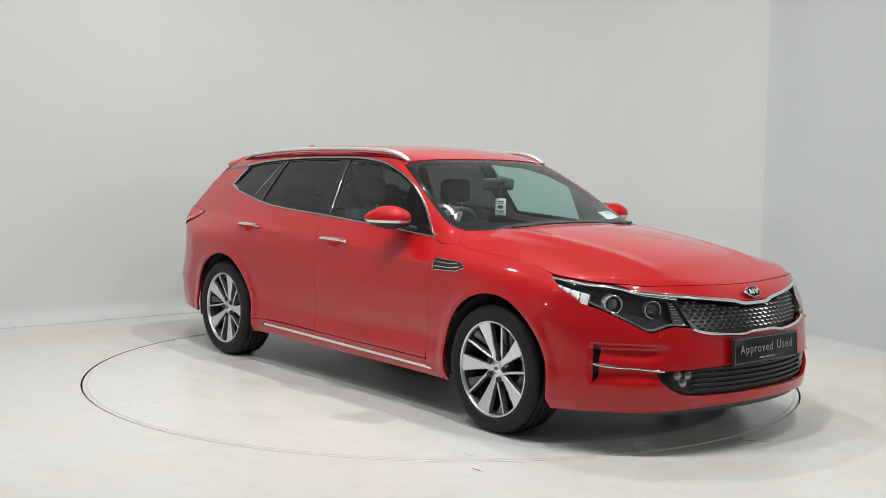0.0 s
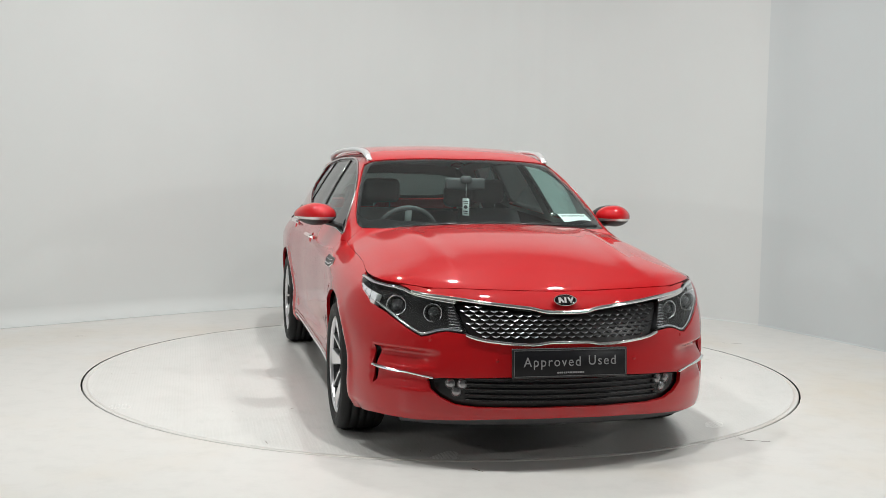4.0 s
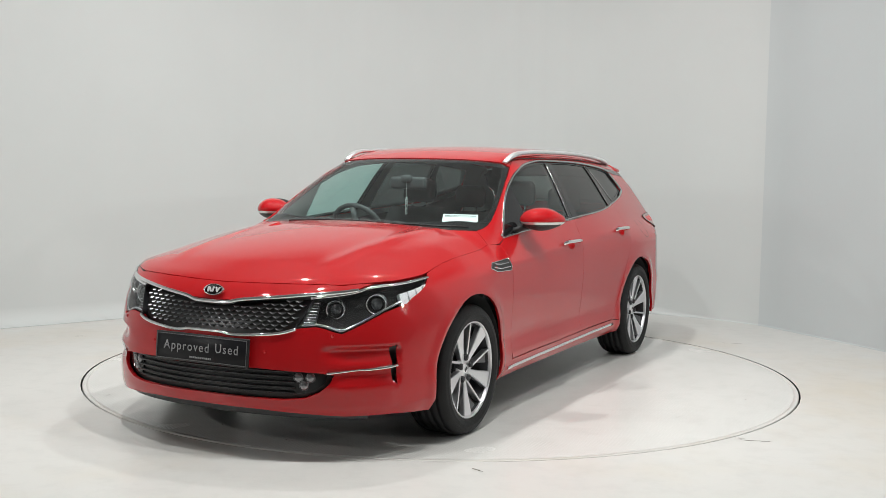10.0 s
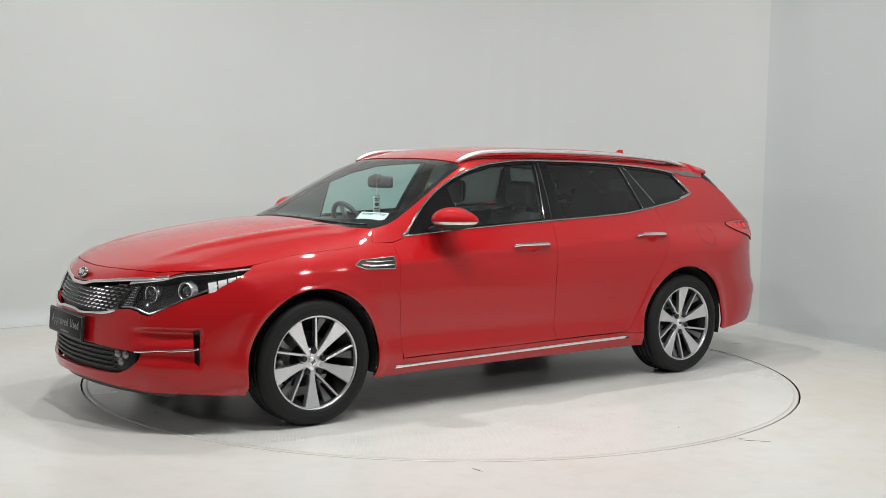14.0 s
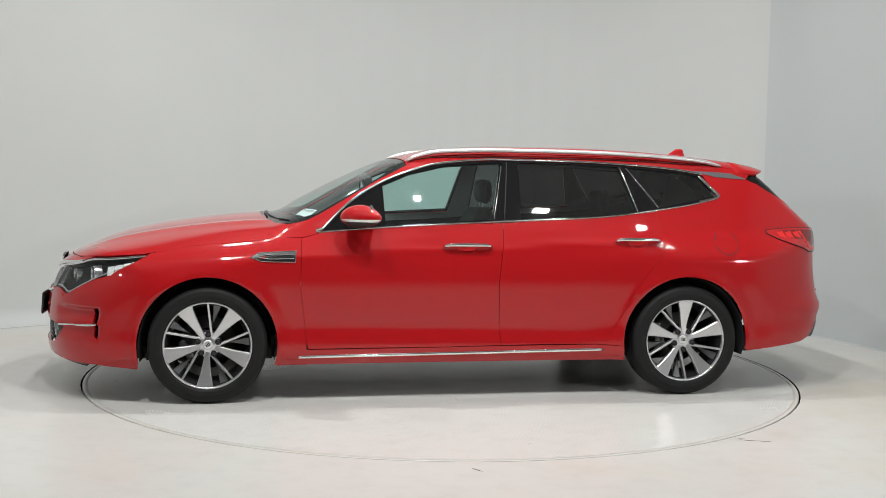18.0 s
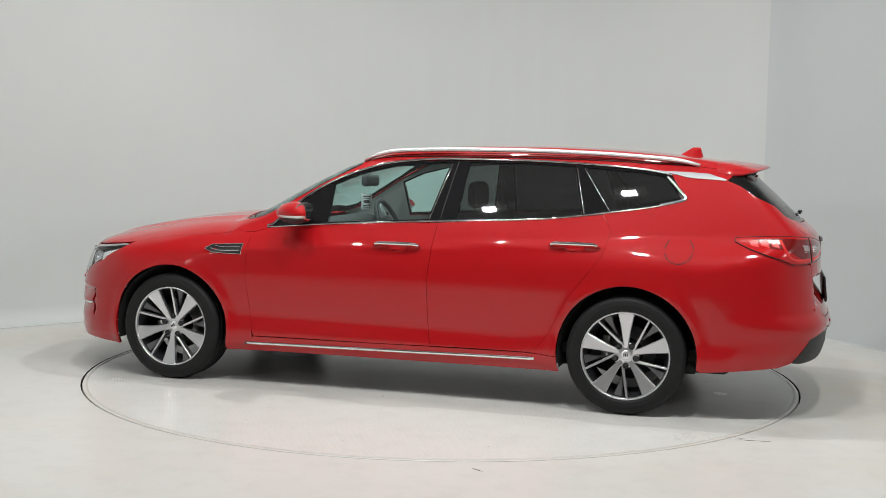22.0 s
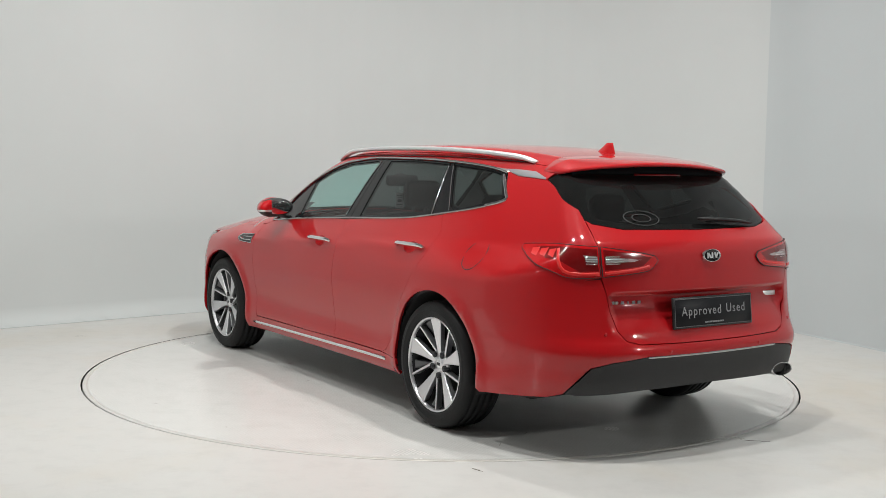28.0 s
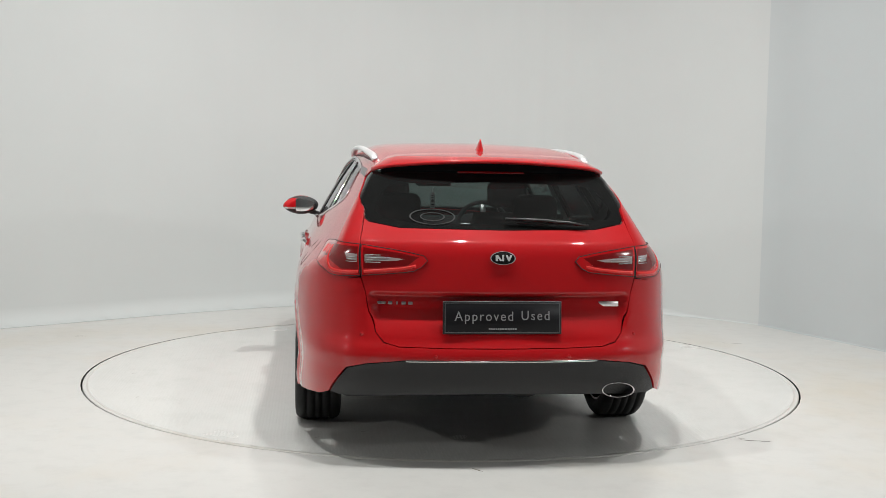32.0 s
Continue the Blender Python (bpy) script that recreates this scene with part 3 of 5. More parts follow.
FRONT_PANE = [(0.40, 1.005), (-0.225, 1.041), (-0.308, 1.377), (0.04, 1.352), (0.25, 1.302), (0.41, 1.235)]
REAR_PANE = [(-0.40, 1.046), (-1.122, 1.084), (-1.048, 1.361), (-0.77, 1.374), (-0.42, 1.376)]
QUARTER_PANE = [(-1.285, 1.120), (-1.4, 1.14), (-1.62, 1.185), (-1.655, 1.20), (-1.57, 1.31), (-1.45, 1.332), (-1.2, 1.351), (-1.112, 1.357)]
DOOR_F = [(0.885, 0.925), (0.892, 0.667), (0.856, 0.34), (0.845, 0.300)]
DOOR_MID = [(-0.292, 1.02), (-0.254, 0.680), (-0.264, 0.384), (-0.280, 0.308)]
DOOR_R = [(-1.24, 1.092), (-1.292, 1.006), (-1.262, 0.874), (-1.072, 0.623), (-0.97, 0.42), (-0.90, 0.33), (-0.85, 0.312)]
fender_line = as_side(dense(BONNET_SIDE[:5], 0.05, False))


def as_front(line):
    p = on_top(line)
    return [(math.atan2(b, a - FRONT_X), c) for a, b, c in p]


def handle_cup(xc, z):
    return [(xc + 0.058 * math.cos(a), z - 0.006 + 0.030 * math.sin(a)) for a in np.linspace(0, 2 * math.pi, 25)[:-1]]


HL_TIP = fender_line[-1]
HOOD_EDGE = as_front(dense(BONNET_SIDE[4:], 0.03, False))

for sg in (1, -1):
    S = lambda q, sg=sg: on_side(q, sg)
    F = lambda q, sg=sg: on_front(np.asarray(q, float) * [sg, 1])
    B = lambda q, sg=sg: on_rear(np.asarray(q, float) * [sg, 1])
    seam = [(1.75, 0.661), (1.935, 0.710), (1.90, 0.738), (1.80, 0.788)]
    a0 = 53.0
    fender = panel("front_wing", [HL_TIP] + fender_line[::-1][1:] + DOOR_F[:3] + [(0.85, 0.205), (1.02, 0.205)] + arch(AXLE, ARCH_R, 197, a0) + seam, S, RED, car, grid=0.035, gap=0.0004)
    cup_f, cup_r = handle_cup(-0.066, 0.883), handle_cup(-1.10, 0.917)
    front_door = panel("front_door", DOOR_F + [(x, 0.302) for x in (0.5, 0.1)] + DOOR_MID[::-1] + [(x, float(dlo_base(x)) - 0.006) for x in (-0.1, 0.1, 0.3, 0.5, 0.7, 0.775)], S, RED, car, grid=0.035, gap=0.0014, holes=[cup_f])
    rear_door = panel("rear_door", DOOR_MID + [(-0.5, 0.311)] + DOOR_R[::-1] + [(x, float(dlo_base(x)) - 0.006) for x in (-1.1, -0.9, -0.7, -0.5)], S, RED, car, grid=0.035, gap=0.0014, holes=[cup_r])
    panel("sill", [(0.858, 0.205), (0.853, 0.298), (0.3, 0.300), (-0.262, 0.306), (-0.85, 0.310), (-1.02, 0.299), (-1.03, 0.21)], S, RED, car, grid=0.035)
    # roof side, pillars and rear quarter
    top = as_side([(0.953, 0.712)] + SCREEN_SIDE[1:-1] + ROOF_EDGE[:-1])
    rear_arch = arch(-AXLE, ARCH_R, 150, 17)
    upper = [(0.998, z_top(0.998, 0.800) - 0.001)] + top + [(-1.858, z) for z in (1.2, 1.0, 0.80, 0.68)] + [(-1.80, 0.66), (-1.745, 0.50)]
    a1 = math.degrees(math.acos((-1.745 + AXLE) / ARCH_R))
    quarter = upper + arch(-AXLE, ARCH_R, a1, -17)[1:] + [(-1.03, 0.21), (-1.02, 0.30), (-0.85, 0.312), (-0.90, 0.33), (-0.97, 0.42)] + DOOR_R[3::-1]
    quarter += [(x, float(dlo_base(x))) for x in (-1.35, -1.5, -1.6)] + [(-1.685, 1.19), (-1.60, 1.318)]
    quarter += [(x, float(dlo_top(x))) for x in (-1.45, -1.3, -1.11, -0.9, -0.6, -0.29, -0.1, 0.05, 0.15, 0.25, 0.35, 0.43, 0.52, 0.6, 0.7)] + [(0.79, 0.952), (0.885, 0.929)]
    panel("quarter_panel", quarter, S, RED, car, grid=0.035, gap=0.0)
    # rear corner, wrapped round to the tailgate
    lampo = [rx(-1.925, 0.984), rx(-2.07, 0.996), rx(-2.205, 1.002), ry(0.629, 0.994), ry(0.629, 0.857), ry(0.70, 0.851), ry(0.756, 0.853), ry(0.785, 0.876), rx(-2.078, 0.912)]
    lampi = [ry(0.621, 0.993), ry(0.45, 0.970), ry(0.32, 0.944), ry(0.376, 0.884), ry(0.46, 0.873), ry(0.621, 0.858)]
    zr = z_top(-1.85, 0.54)
    corner = [rx(-1.85, z) for z in (0.68, 0.80, 1.0, 1.2)] + [rx(-1.85, zr)] + [rx(-1.93, zr - 0.03), rx(-1.90, 1.294), rx(-1.97, 1.264), rx(-2.07, 1.20), ry(0.608, 1.155), ry(0.612, 1.112), ry(0.622, 1.05), ry(0.629, 0.994), ry(0.627, 0.855), ry(0.70, 0.840), ry(0.78, 0.852), rx(-2.05, 0.83)]
    panel("rear_corner", corner, B, RED, car, grid=0.035, gap=0.0)
    panel("corner_lining", corner, B, LINING, car, grid=0.05, gap=0.0, lift=-0.03, depth=0)
    panel("tail_lamp", rounded(lampo, 0.02, 1, keep=(3, 4)), B, REDLENS, car, "red tail lamp", lift=0.006, grid=0.025)
    panel("tailgate_lamp", rounded(lampi, 0.02, 1, keep=(0, 5)), B, REDLENS, car, "red tail lamp on the tailgate", lift=0.008, grid=0.025)
    # windows
    pane = panel("front_window", FRONT_PANE, S, CLEAR, front_door, lift=-0.010, depth=0.004, grid=0.06)
    pane.visible_shadow = False
    pane = panel("rear_window", REAR_PANE, S, PRIVACY, rear_door, "dark privacy glass", lift=-0.010, depth=0.004, grid=0.06)
    pane.visible_shadow = False
    pane = panel("quarter_window", QUARTER_PANE, S, PRIVACY, car, "dark privacy glass", lift=-0.010, depth=0.004, grid=0.06)
    pane.visible_shadow = False
    # pillars' black cladding
    panel("window_frame", [(x, float(dlo_base(x)) + 0.002) for x in np.linspace(0.77, -1.66, 30)] + [(x, float(dlo_top(x)) - 0.002) for x in np.linspace(-1.59, 0.76, 30)], S, PIANO, car,
          holes=[FRONT_PANE, REAR_PANE,
                 QUARTER_PANE], lift=-0.006, gap=0.0, depth=0.02, grid=0.04)
    # trim on the inside of the pillars and roof sides
    wide = lambda pts, k: [(px + (1 if px > k[0] else -1) * 0.012, pz + (1 if pz > k[1] else -1) * 0.012) for px, pz in pts]
    openings = [wide(FRONT_PANE, (0.08, 1.19)), wide(REAR_PANE, (-0.74, 1.21)), wide(QUARTER_PANE, (-1.3, 1.235))]
    panel("pillar_lining", as_side([(0.90, 0.70)] + SCREEN_SIDE[3:-1] + ROOF_EDGE[:-1]) + [(-1.85, 1.2), (-1.84, 1.06)] + [(x, float(dlo_base(x)) - 0.05) for x in np.linspace(-1.6, 0.78, 18)], S, LINING, car, holes=openings, lift=-0.03, depth=0, gap=0, grid=0.05)
    # chrome round the windows
    line_b = dense([(x, float(dlo_base(x)) - 0.003) for x in np.linspace(0.80, -1.66, 60)], 0.03, False)
    part("window_sill_trim", ribbon(line_b, S, 0.009, 0.006), DIMCHROME, car)
    line_t = dense([(x, float(dlo_top(x)) + 0.003) for x in np.linspace(0.80, -1.60, 70)], 0.03, False)
    part("window_top_trim", ribbon(line_t, S, 0.013, 0.006), DIMCHROME, car)
    for a, b in (((-1.136, 1.084), (-1.060, 1.364)), ((-1.272, 1.116), (-1.098, 1.362))):
        part("pillar_trim", ribbon(dense([a, b], 0.04, False), S, 0.006, 0.005, flat=-0.006), DIMCHROME, car)
    part("pillar_trim", ribbon(dense([(-0.236, 1.042), (-0.320, 1.376)], 0.04, False), S, 0.005, 0.004, flat=-0.006), DIMCHROME, car)
    part("pillar_seam", ribbon(dense([(-0.300, 1.040), (-0.352, 1.380)], 0.04, False), S, 0.006, 0.001, flat=-0.006), SHELL, car)
    # inner shell behind the panel gaps
    low = [(0.86, 0.24), (0.90, 0.93), (0.4, 0.96), (-0.3, 1.0), (-1.0, 1.03), (-1.24, 1.06), (-1.6, 1.12), (-1.84, 1.2), (-1.84, 0.70)] + arch(-AXLE, ARCH_R + 0.01, 150, -12) + [(-1.0, 0.22)]
    panel("inner_panel", low, S, SHELL, car, lift=-0.03, depth=0, gap=0, grid=0.06)

# front bumper
F0 = on_front
half_bumper = [fy(0.0, 0.243), fy(0.3, 0.238), fy(0.55, 0.222), fy(0.65, 0.213), fx(2.017, 0.212), fx(1.785, 0.192)]
half_bumper += [(turn_of("front", on_front, 0, x, z), z) for x, z in arch(AXLE, ARCH_R, -14, 53, 12)]
half_bumper += [fx(1.75, 0.667), fx(1.937, 0.714), fy(0.765, 0.679), fy(0.72, 0.643), fy(0.665, 0.605), fy(0.635, 0.589), fy(0.605, 0.597), fy(0.57, 0.611), fy(0.53, 0.619), fy(0.445, 0.609), fy(0.395, 0.585), fy(0.275, 0.573), fy(0.145, 0.566), fy(0.10, 0.576), fy(0.0, 0.576)]
LOWER = [fy(0.0, 0.292), fy(0.41, 0.289), fy(0.50, 0.298), fy(0.56, 0.325), fy(0.60, 0.365), fy(0.612, 0.402), fy(0.555, 0.414), fy(0.3, 0.426), fy(0.0, 0.430)]
SLOT = [fx(2.024, 0.370), fx(2.006, 0.350), fx(2.002, 0.530), fx(2.024, 0.520)]


def whole(half):
    return half + [(-u, z) for u, z in reversed(half) if abs(u) > 1e-6]


front_bumper = panel("front_bumper", whole(half_bumper), F0, RED, car, holes=[whole(LOWER), SLOT, mirror_u(SLOT)], grid=0.02, gap=0.0004)
panel("front_backing", whole([fy(0.0, 0.18), fy(0.5, 0.18), fy(0.8, 0.25), fx(1.85, 0.4), fx(1.8, 0.75), fy(0.5, 0.76), fy(0.0, 0.72)]), F0, SHELL, car, lift=-0.05, depth=0, gap=0, grid=0.06)
panel("front_lip", whole([fy(0.0, 0.185), fy(0.5, 0.175), fy(0.72, 0.17), fy(0.74, 0.208), fy(0.6, 0.219), fy(0.0, 0.239)]), F0, BLACK, car, lift=-0.03, grid=0.05)
GRILLE = [fy(0.0, 0.578), fy(0.10, 0.578), fy(0.145, 0.569), fy(0.275, 0.576), fy(0.395, 0.589), fy(0.44, 0.611), fy(0.49, 0.752), fy(0.37, 0.735), fy(0.12, 0.700), fy(0.0, 0.696)]
grille = panel("grille", whole(GRILLE), F0, BLACK, car, "black honeycomb grille", lift=-0.03, depth=0, gap=0, grid=0.04)
hood_front = [(u, z - 0.001) for u, z in HOOD_EDGE if u < fy(0.708, 0.80)[0]]
nose = panel("nose_panel", whole([fy(0.0, 0.716), fy(0.12, 0.720), fy(0.37, 0.750), fy(0.48, 0.763), fy(0.60, 0.770), fy(0.655, 0.781), fy(0.675, 0.795), fy(0.704, 0.8055)] + hood_front), F0, RED, car, grid=0.03, gap=0.001)
HEADL = [fy(0.445, 0.613), fy(0.53, 0.623), fy(0.57, 0.615), fy(0.605, 0.601), fy(0.635, 0.593), fy(0.665, 0.609), fy(0.72, 0.647), fy(0.765, 0.683), fx(1.90, 0.742), fx(1.80, 0.791), fx(1.722, 0.829), fx(1.80, 0.823), fx(1.937, 0.810), fy(0.70, 0.804), fy(0.675, 0.792), fy(0.655, 0.777), fy(0.60, 0.764), fy(0.495, 0.749)]
panel("lower_grille", whole(LOWER), F0, BLACK, car, lift=-0.03, depth=0, gap=0, grid=0.05)
for sg in (1, -1):
    F = lambda q, sg=sg: on_front(np.asarray(q, float) * [sg, 1])
    headlamp = panel("headlamp", HEADL, F, LENS, car, "clear headlamp with two round projectors", lift=0.002, depth=0.0, grid=0.03)
    headlamp.visible_shadow = False
    panel("lamp_bowl", HEADL, F, BOWL, headlamp, lift=-0.07, depth=-0.065, grid=0.03)

# tailgate, rear bumper
R0 = on_rear
GATE = [ry(0.0, 0.546), ry(0.25, 0.547), ry(0.46, 0.551), ry(0.525, 0.568), ry(0.56, 0.61), ry(0.59, 0.70), ry(0.606, 0.784), ry(0.6275, 0.861), ry(0.6275, 0.993), ry(0.620, 1.05), ry(0.608, 1.109), ry(0.588, 1.092), ry(0.45, 1.068), ry(0.0, 1.063)]
tailgate = panel("tailgate", whole(rounded(GATE, 0.03, 0, closed=False).tolist()), R0, RED, car, grid=0.016, gap=0.001)
rear_screen = panel("rear_screen", whole([ry(0.0, 1.065), ry(0.45, 1.070), ry(0.59, 1.096), ry(0.608, 1.114), ry(0.604, 1.156), rx(-2.068, 1.202), rx(-1.968, 1.267), rx(-1.90, 1.297), rx(-1.95, 1.325), ry(0.45, 1.335), ry(0.0, 1.345)]), R0, SCREEN, car, "dark tinted rear screen", lift=-0.004, depth=0.006, grid=0.05)
rear_screen.visible_shadow = False
panel("rear_screen_border", whole([ry(0.0, 1.067), ry(0.45, 1.072), ry(0.59, 1.098), ry(0.606, 1.115), ry(0.602, 1.156), rx(-2.066, 1.202), rx(-1.966, 1.267), rx(-1.90, 1.296), rx(-1.95, 1.323), ry(0.45, 1.333), ry(0.0, 1.343)]), R0, FRIT, car, "black printed border of the rear screen",
      holes=[whole([ry(0.0, 1.095), ry(0.40, 1.100), ry(0.53, 1.120), ry(0.56, 1.150), ry(0.53, 1.215), ry(0.49, 1.262), ry(0.40, 1.275), ry(0.0, 1.285)])], lift=-0.012, depth=0.0, gap=0.0, grid=0.04)
rb = [ry(0.0, 0.493), ry(0.44, 0.493), ry(0.60, 0.474), ry(0.69, 0.448), ry(0.765, 0.320), rx(-2.2, 0.298), rx(-1.81, 0.262)]
rb += [(turn_of("rear", on_rear, 0, x, z), z) for x, z in arch(-AXLE, ARCH_R, 188, 156, 6)] + [rx(-1.745, 0.50), rx(-1.80, 0.66), rx(-1.85, 0.68), rx(-2.05, 0.83), ry(0.78, 0.852), ry(0.70, 0.840), ry(0.629, 0.848), ry(0.608, 0.784), ry(0.593, 0.70), ry(0.563, 0.61), ry(0.527, 0.565), ry(0.46, 0.548), ry(0.25, 0.544), ry(0.0, 0.543)]
rear_bumper = panel("rear_bumper", whole(rb), R0, RED, car, grid=0.035, gap=0.0)
panel("bumper_insert", whole([ry(0.0, 0.489), ry(0.44, 0.489), ry(0.60, 0.470), ry(0.685, 0.445), ry(0.76, 0.320), ry(0.72, 0.310), ry(0.43, 0.328), ry(0.0, 0.336)]), R0, PLASTIC, car, "matt black bumper insert", lift=-0.004, grid=0.05)
panel("rear_backing", whole([ry(0.0, 0.35), ry(0.7, 0.35), rx(-1.85, 0.4), rx(-1.85, 0.98), ry(0.62, 1.0), ry(0.0, 1.02)]), R0, SHELL, car, lift=-0.05, depth=0, gap=0, grid=0.06)
part("chassis", box(0.0, 0, 0.265, 3.9, 1.40, 0.09, 0.03), SHELL, car)


def spoiler():
    """Roof spoiler: carries the roof's line on to a thin lip over the rear screen."""
    vs, fs = [], []
    ys = np.linspace(-0.565, 0.565, 41)
    for y in ys:
        a = abs(y)
        x0 = -1.84
        z0 = z_top(x0, y)
        xe = -2.125 + 0.30 * a**2 + 6.0 * max(0, a - 0.47) ** 2
        ze = 1.380 - 0.11 * a * a - 1.0 * max(0, a - 0.47) ** 2
        xu = max(xe + 0.05, -2.055 + 0.16 * a * a)
        sec = [(x0 + 0.01, z0 - 0.03), (x0, z0 + 0.001), (x0 * 0.7 + xe * 0.3, z0 * 0.72 + ze * 0.28 + 0.004), (x0 * 0.35 + xe * 0.65, z0 * 0.38 + ze * 0.62 + 0.004), (xe + 0.02, ze + 0.003), (xe + 0.004, ze - 0.002), (xe, ze - 0.009), (xe + 0.008, ze - 0.016), (xu, ze - 0.018)]
        vs += [(x, y, z) for x, z in sec]
    k = len(sec)
    for i in range(len(ys) - 1):
        fs += [[i * k + a, i * k + (a + 1) % k, (i + 1) * k + (a + 1) % k, (i + 1) * k + a] for a in range(k)]
    fs += [list(range(k))[::-1], [(len(ys) - 1) * k + a for a in range(k)]]
    return vs, fs


part("spoiler", spoiler(), RED, car)


def spoiler_base():
    """Black strip that closes the gap between the lip and the top of the rear screen."""
    vs, fs = [], []
    ys = np.linspace(-0.52, 0.52, 27)
    for y in ys:
        z, x = 1.380 - 0.11 * y * y, -2.045 + 0.16 * y * y
        vs += [(x + 0.05, y, z - 0.09), (x + 0.05, y, z - 0.010), (x, y, z - 0.010), (x, y, z - 0.05)]
    for i in range(len(ys) - 1):
        fs += [[i * 4 + a, i * 4 + (a + 1) % 4, i * 4 + 4 + (a + 1) % 4, i * 4 + 4 + a] for a in range(4)]
    fs += [[3, 2, 1, 0], [len(vs) - 4 + a for a in range(4)]]
    return vs, fs


part("spoiler_base", spoiler_base(), FRIT, car, "black strip under the spoiler", smooth=False)



# ---- wheels ----
def wedge(r0, r1, w0, w1, y0, y1, thick, curve_mid=None):
    """A wheel spoke along +x: width w0 at the hub to w1 at the rim, its face at y0 to y1."""
    rows = []
    for k in range(7):
        t = k / 6
        r = r0 + (r1 - r0) * t
        w = (w0 + (w1 - w0) * (t if curve_mid is None else t**curve_mid)) / 2
        y = y0 + (y1 - y0) * t
        c = min(0.004, w * 0.3)
        rows.append([(r, y - thick, -w), (r, y - c, -w), (r, y, -w + c), (r, y, w - c), (r, y - c, w), (r, y - thick, w)])
    vs = [p for row in rows for p in row]
    fs = [[k * 6 + a, k * 6 + a + 1, k * 6 + 7 + a, k * 6 + 6 + a] for k in range(6) for a in range(5)]
    fs += [[0, 1, 2, 3, 4, 5][::-1], [36, 37, 38, 39, 40, 41]]
    return vs, fs


tyre_prof = [(0.240, -0.100), (0.252, -0.112), (0.275, -0.1175), (0.300, -0.115), (0.312, -0.109), (0.322, -0.098), (0.3285, -0.082), (0.330, -0.066), (0.323, -0.064), (0.323, -0.056), (0.330, -0.054), (0.3305, -0.024), (0.323, -0.022),
             (0.323, -0.013), (0.3305, -0.011), (0.3305, 0.011), (0.323, 0.013), (0.323, 0.022), (0.3305, 0.024), (0.330, 0.054), (0.323, 0.056), (0.323, 0.064), (0.330, 0.066), (0.3285, 0.082), (0.322, 0.098), (0.312, 0.109), (0.307, 0.1125),
             (0.300, 0.115), (0.285, 0.1165), (0.281, 0.1185), (0.276, 0.1165), (0.262, 0.1155), (0.253, 0.112), (0.245, 0.104), (0.234, 0.0)]
rim_prof = [(0.232, -0.10), (0.242, -0.103), (0.247, -0.10), (0.247, 0.099), (0.2455, 0.105), (0.242, 0.1065), (0.2375, 0.105), (0.235, 0.099), (0.233, 0.088)]
WHEEL_PARTS = {}


def polar(r, a):
    return np.array((r * math.cos(a), r * math.sin(a)))


THIN_LEN = float(np.linalg.norm(polar(0.243, radians(-40)) - polar(0.034, radians(4))))


def thin_spoke_pose(a):
    """A thin spoke springs from the root of its blade and leans away from it towards the rim."""
    p0, p1 = polar(0.034, a + radians(4)), polar(0.243, a - radians(40))
    return Matrix.Translation((p0[0], 0, p0[1])) @ Matrix.Rotation(-math.atan2(p1[1] - p0[1], p1[0] - p0[0]), 4, "Y")


GREYALLOY = material("grey_painted_alloy", (0.13, 0.13, 0.135), 0.4, 0.4, 0.3)


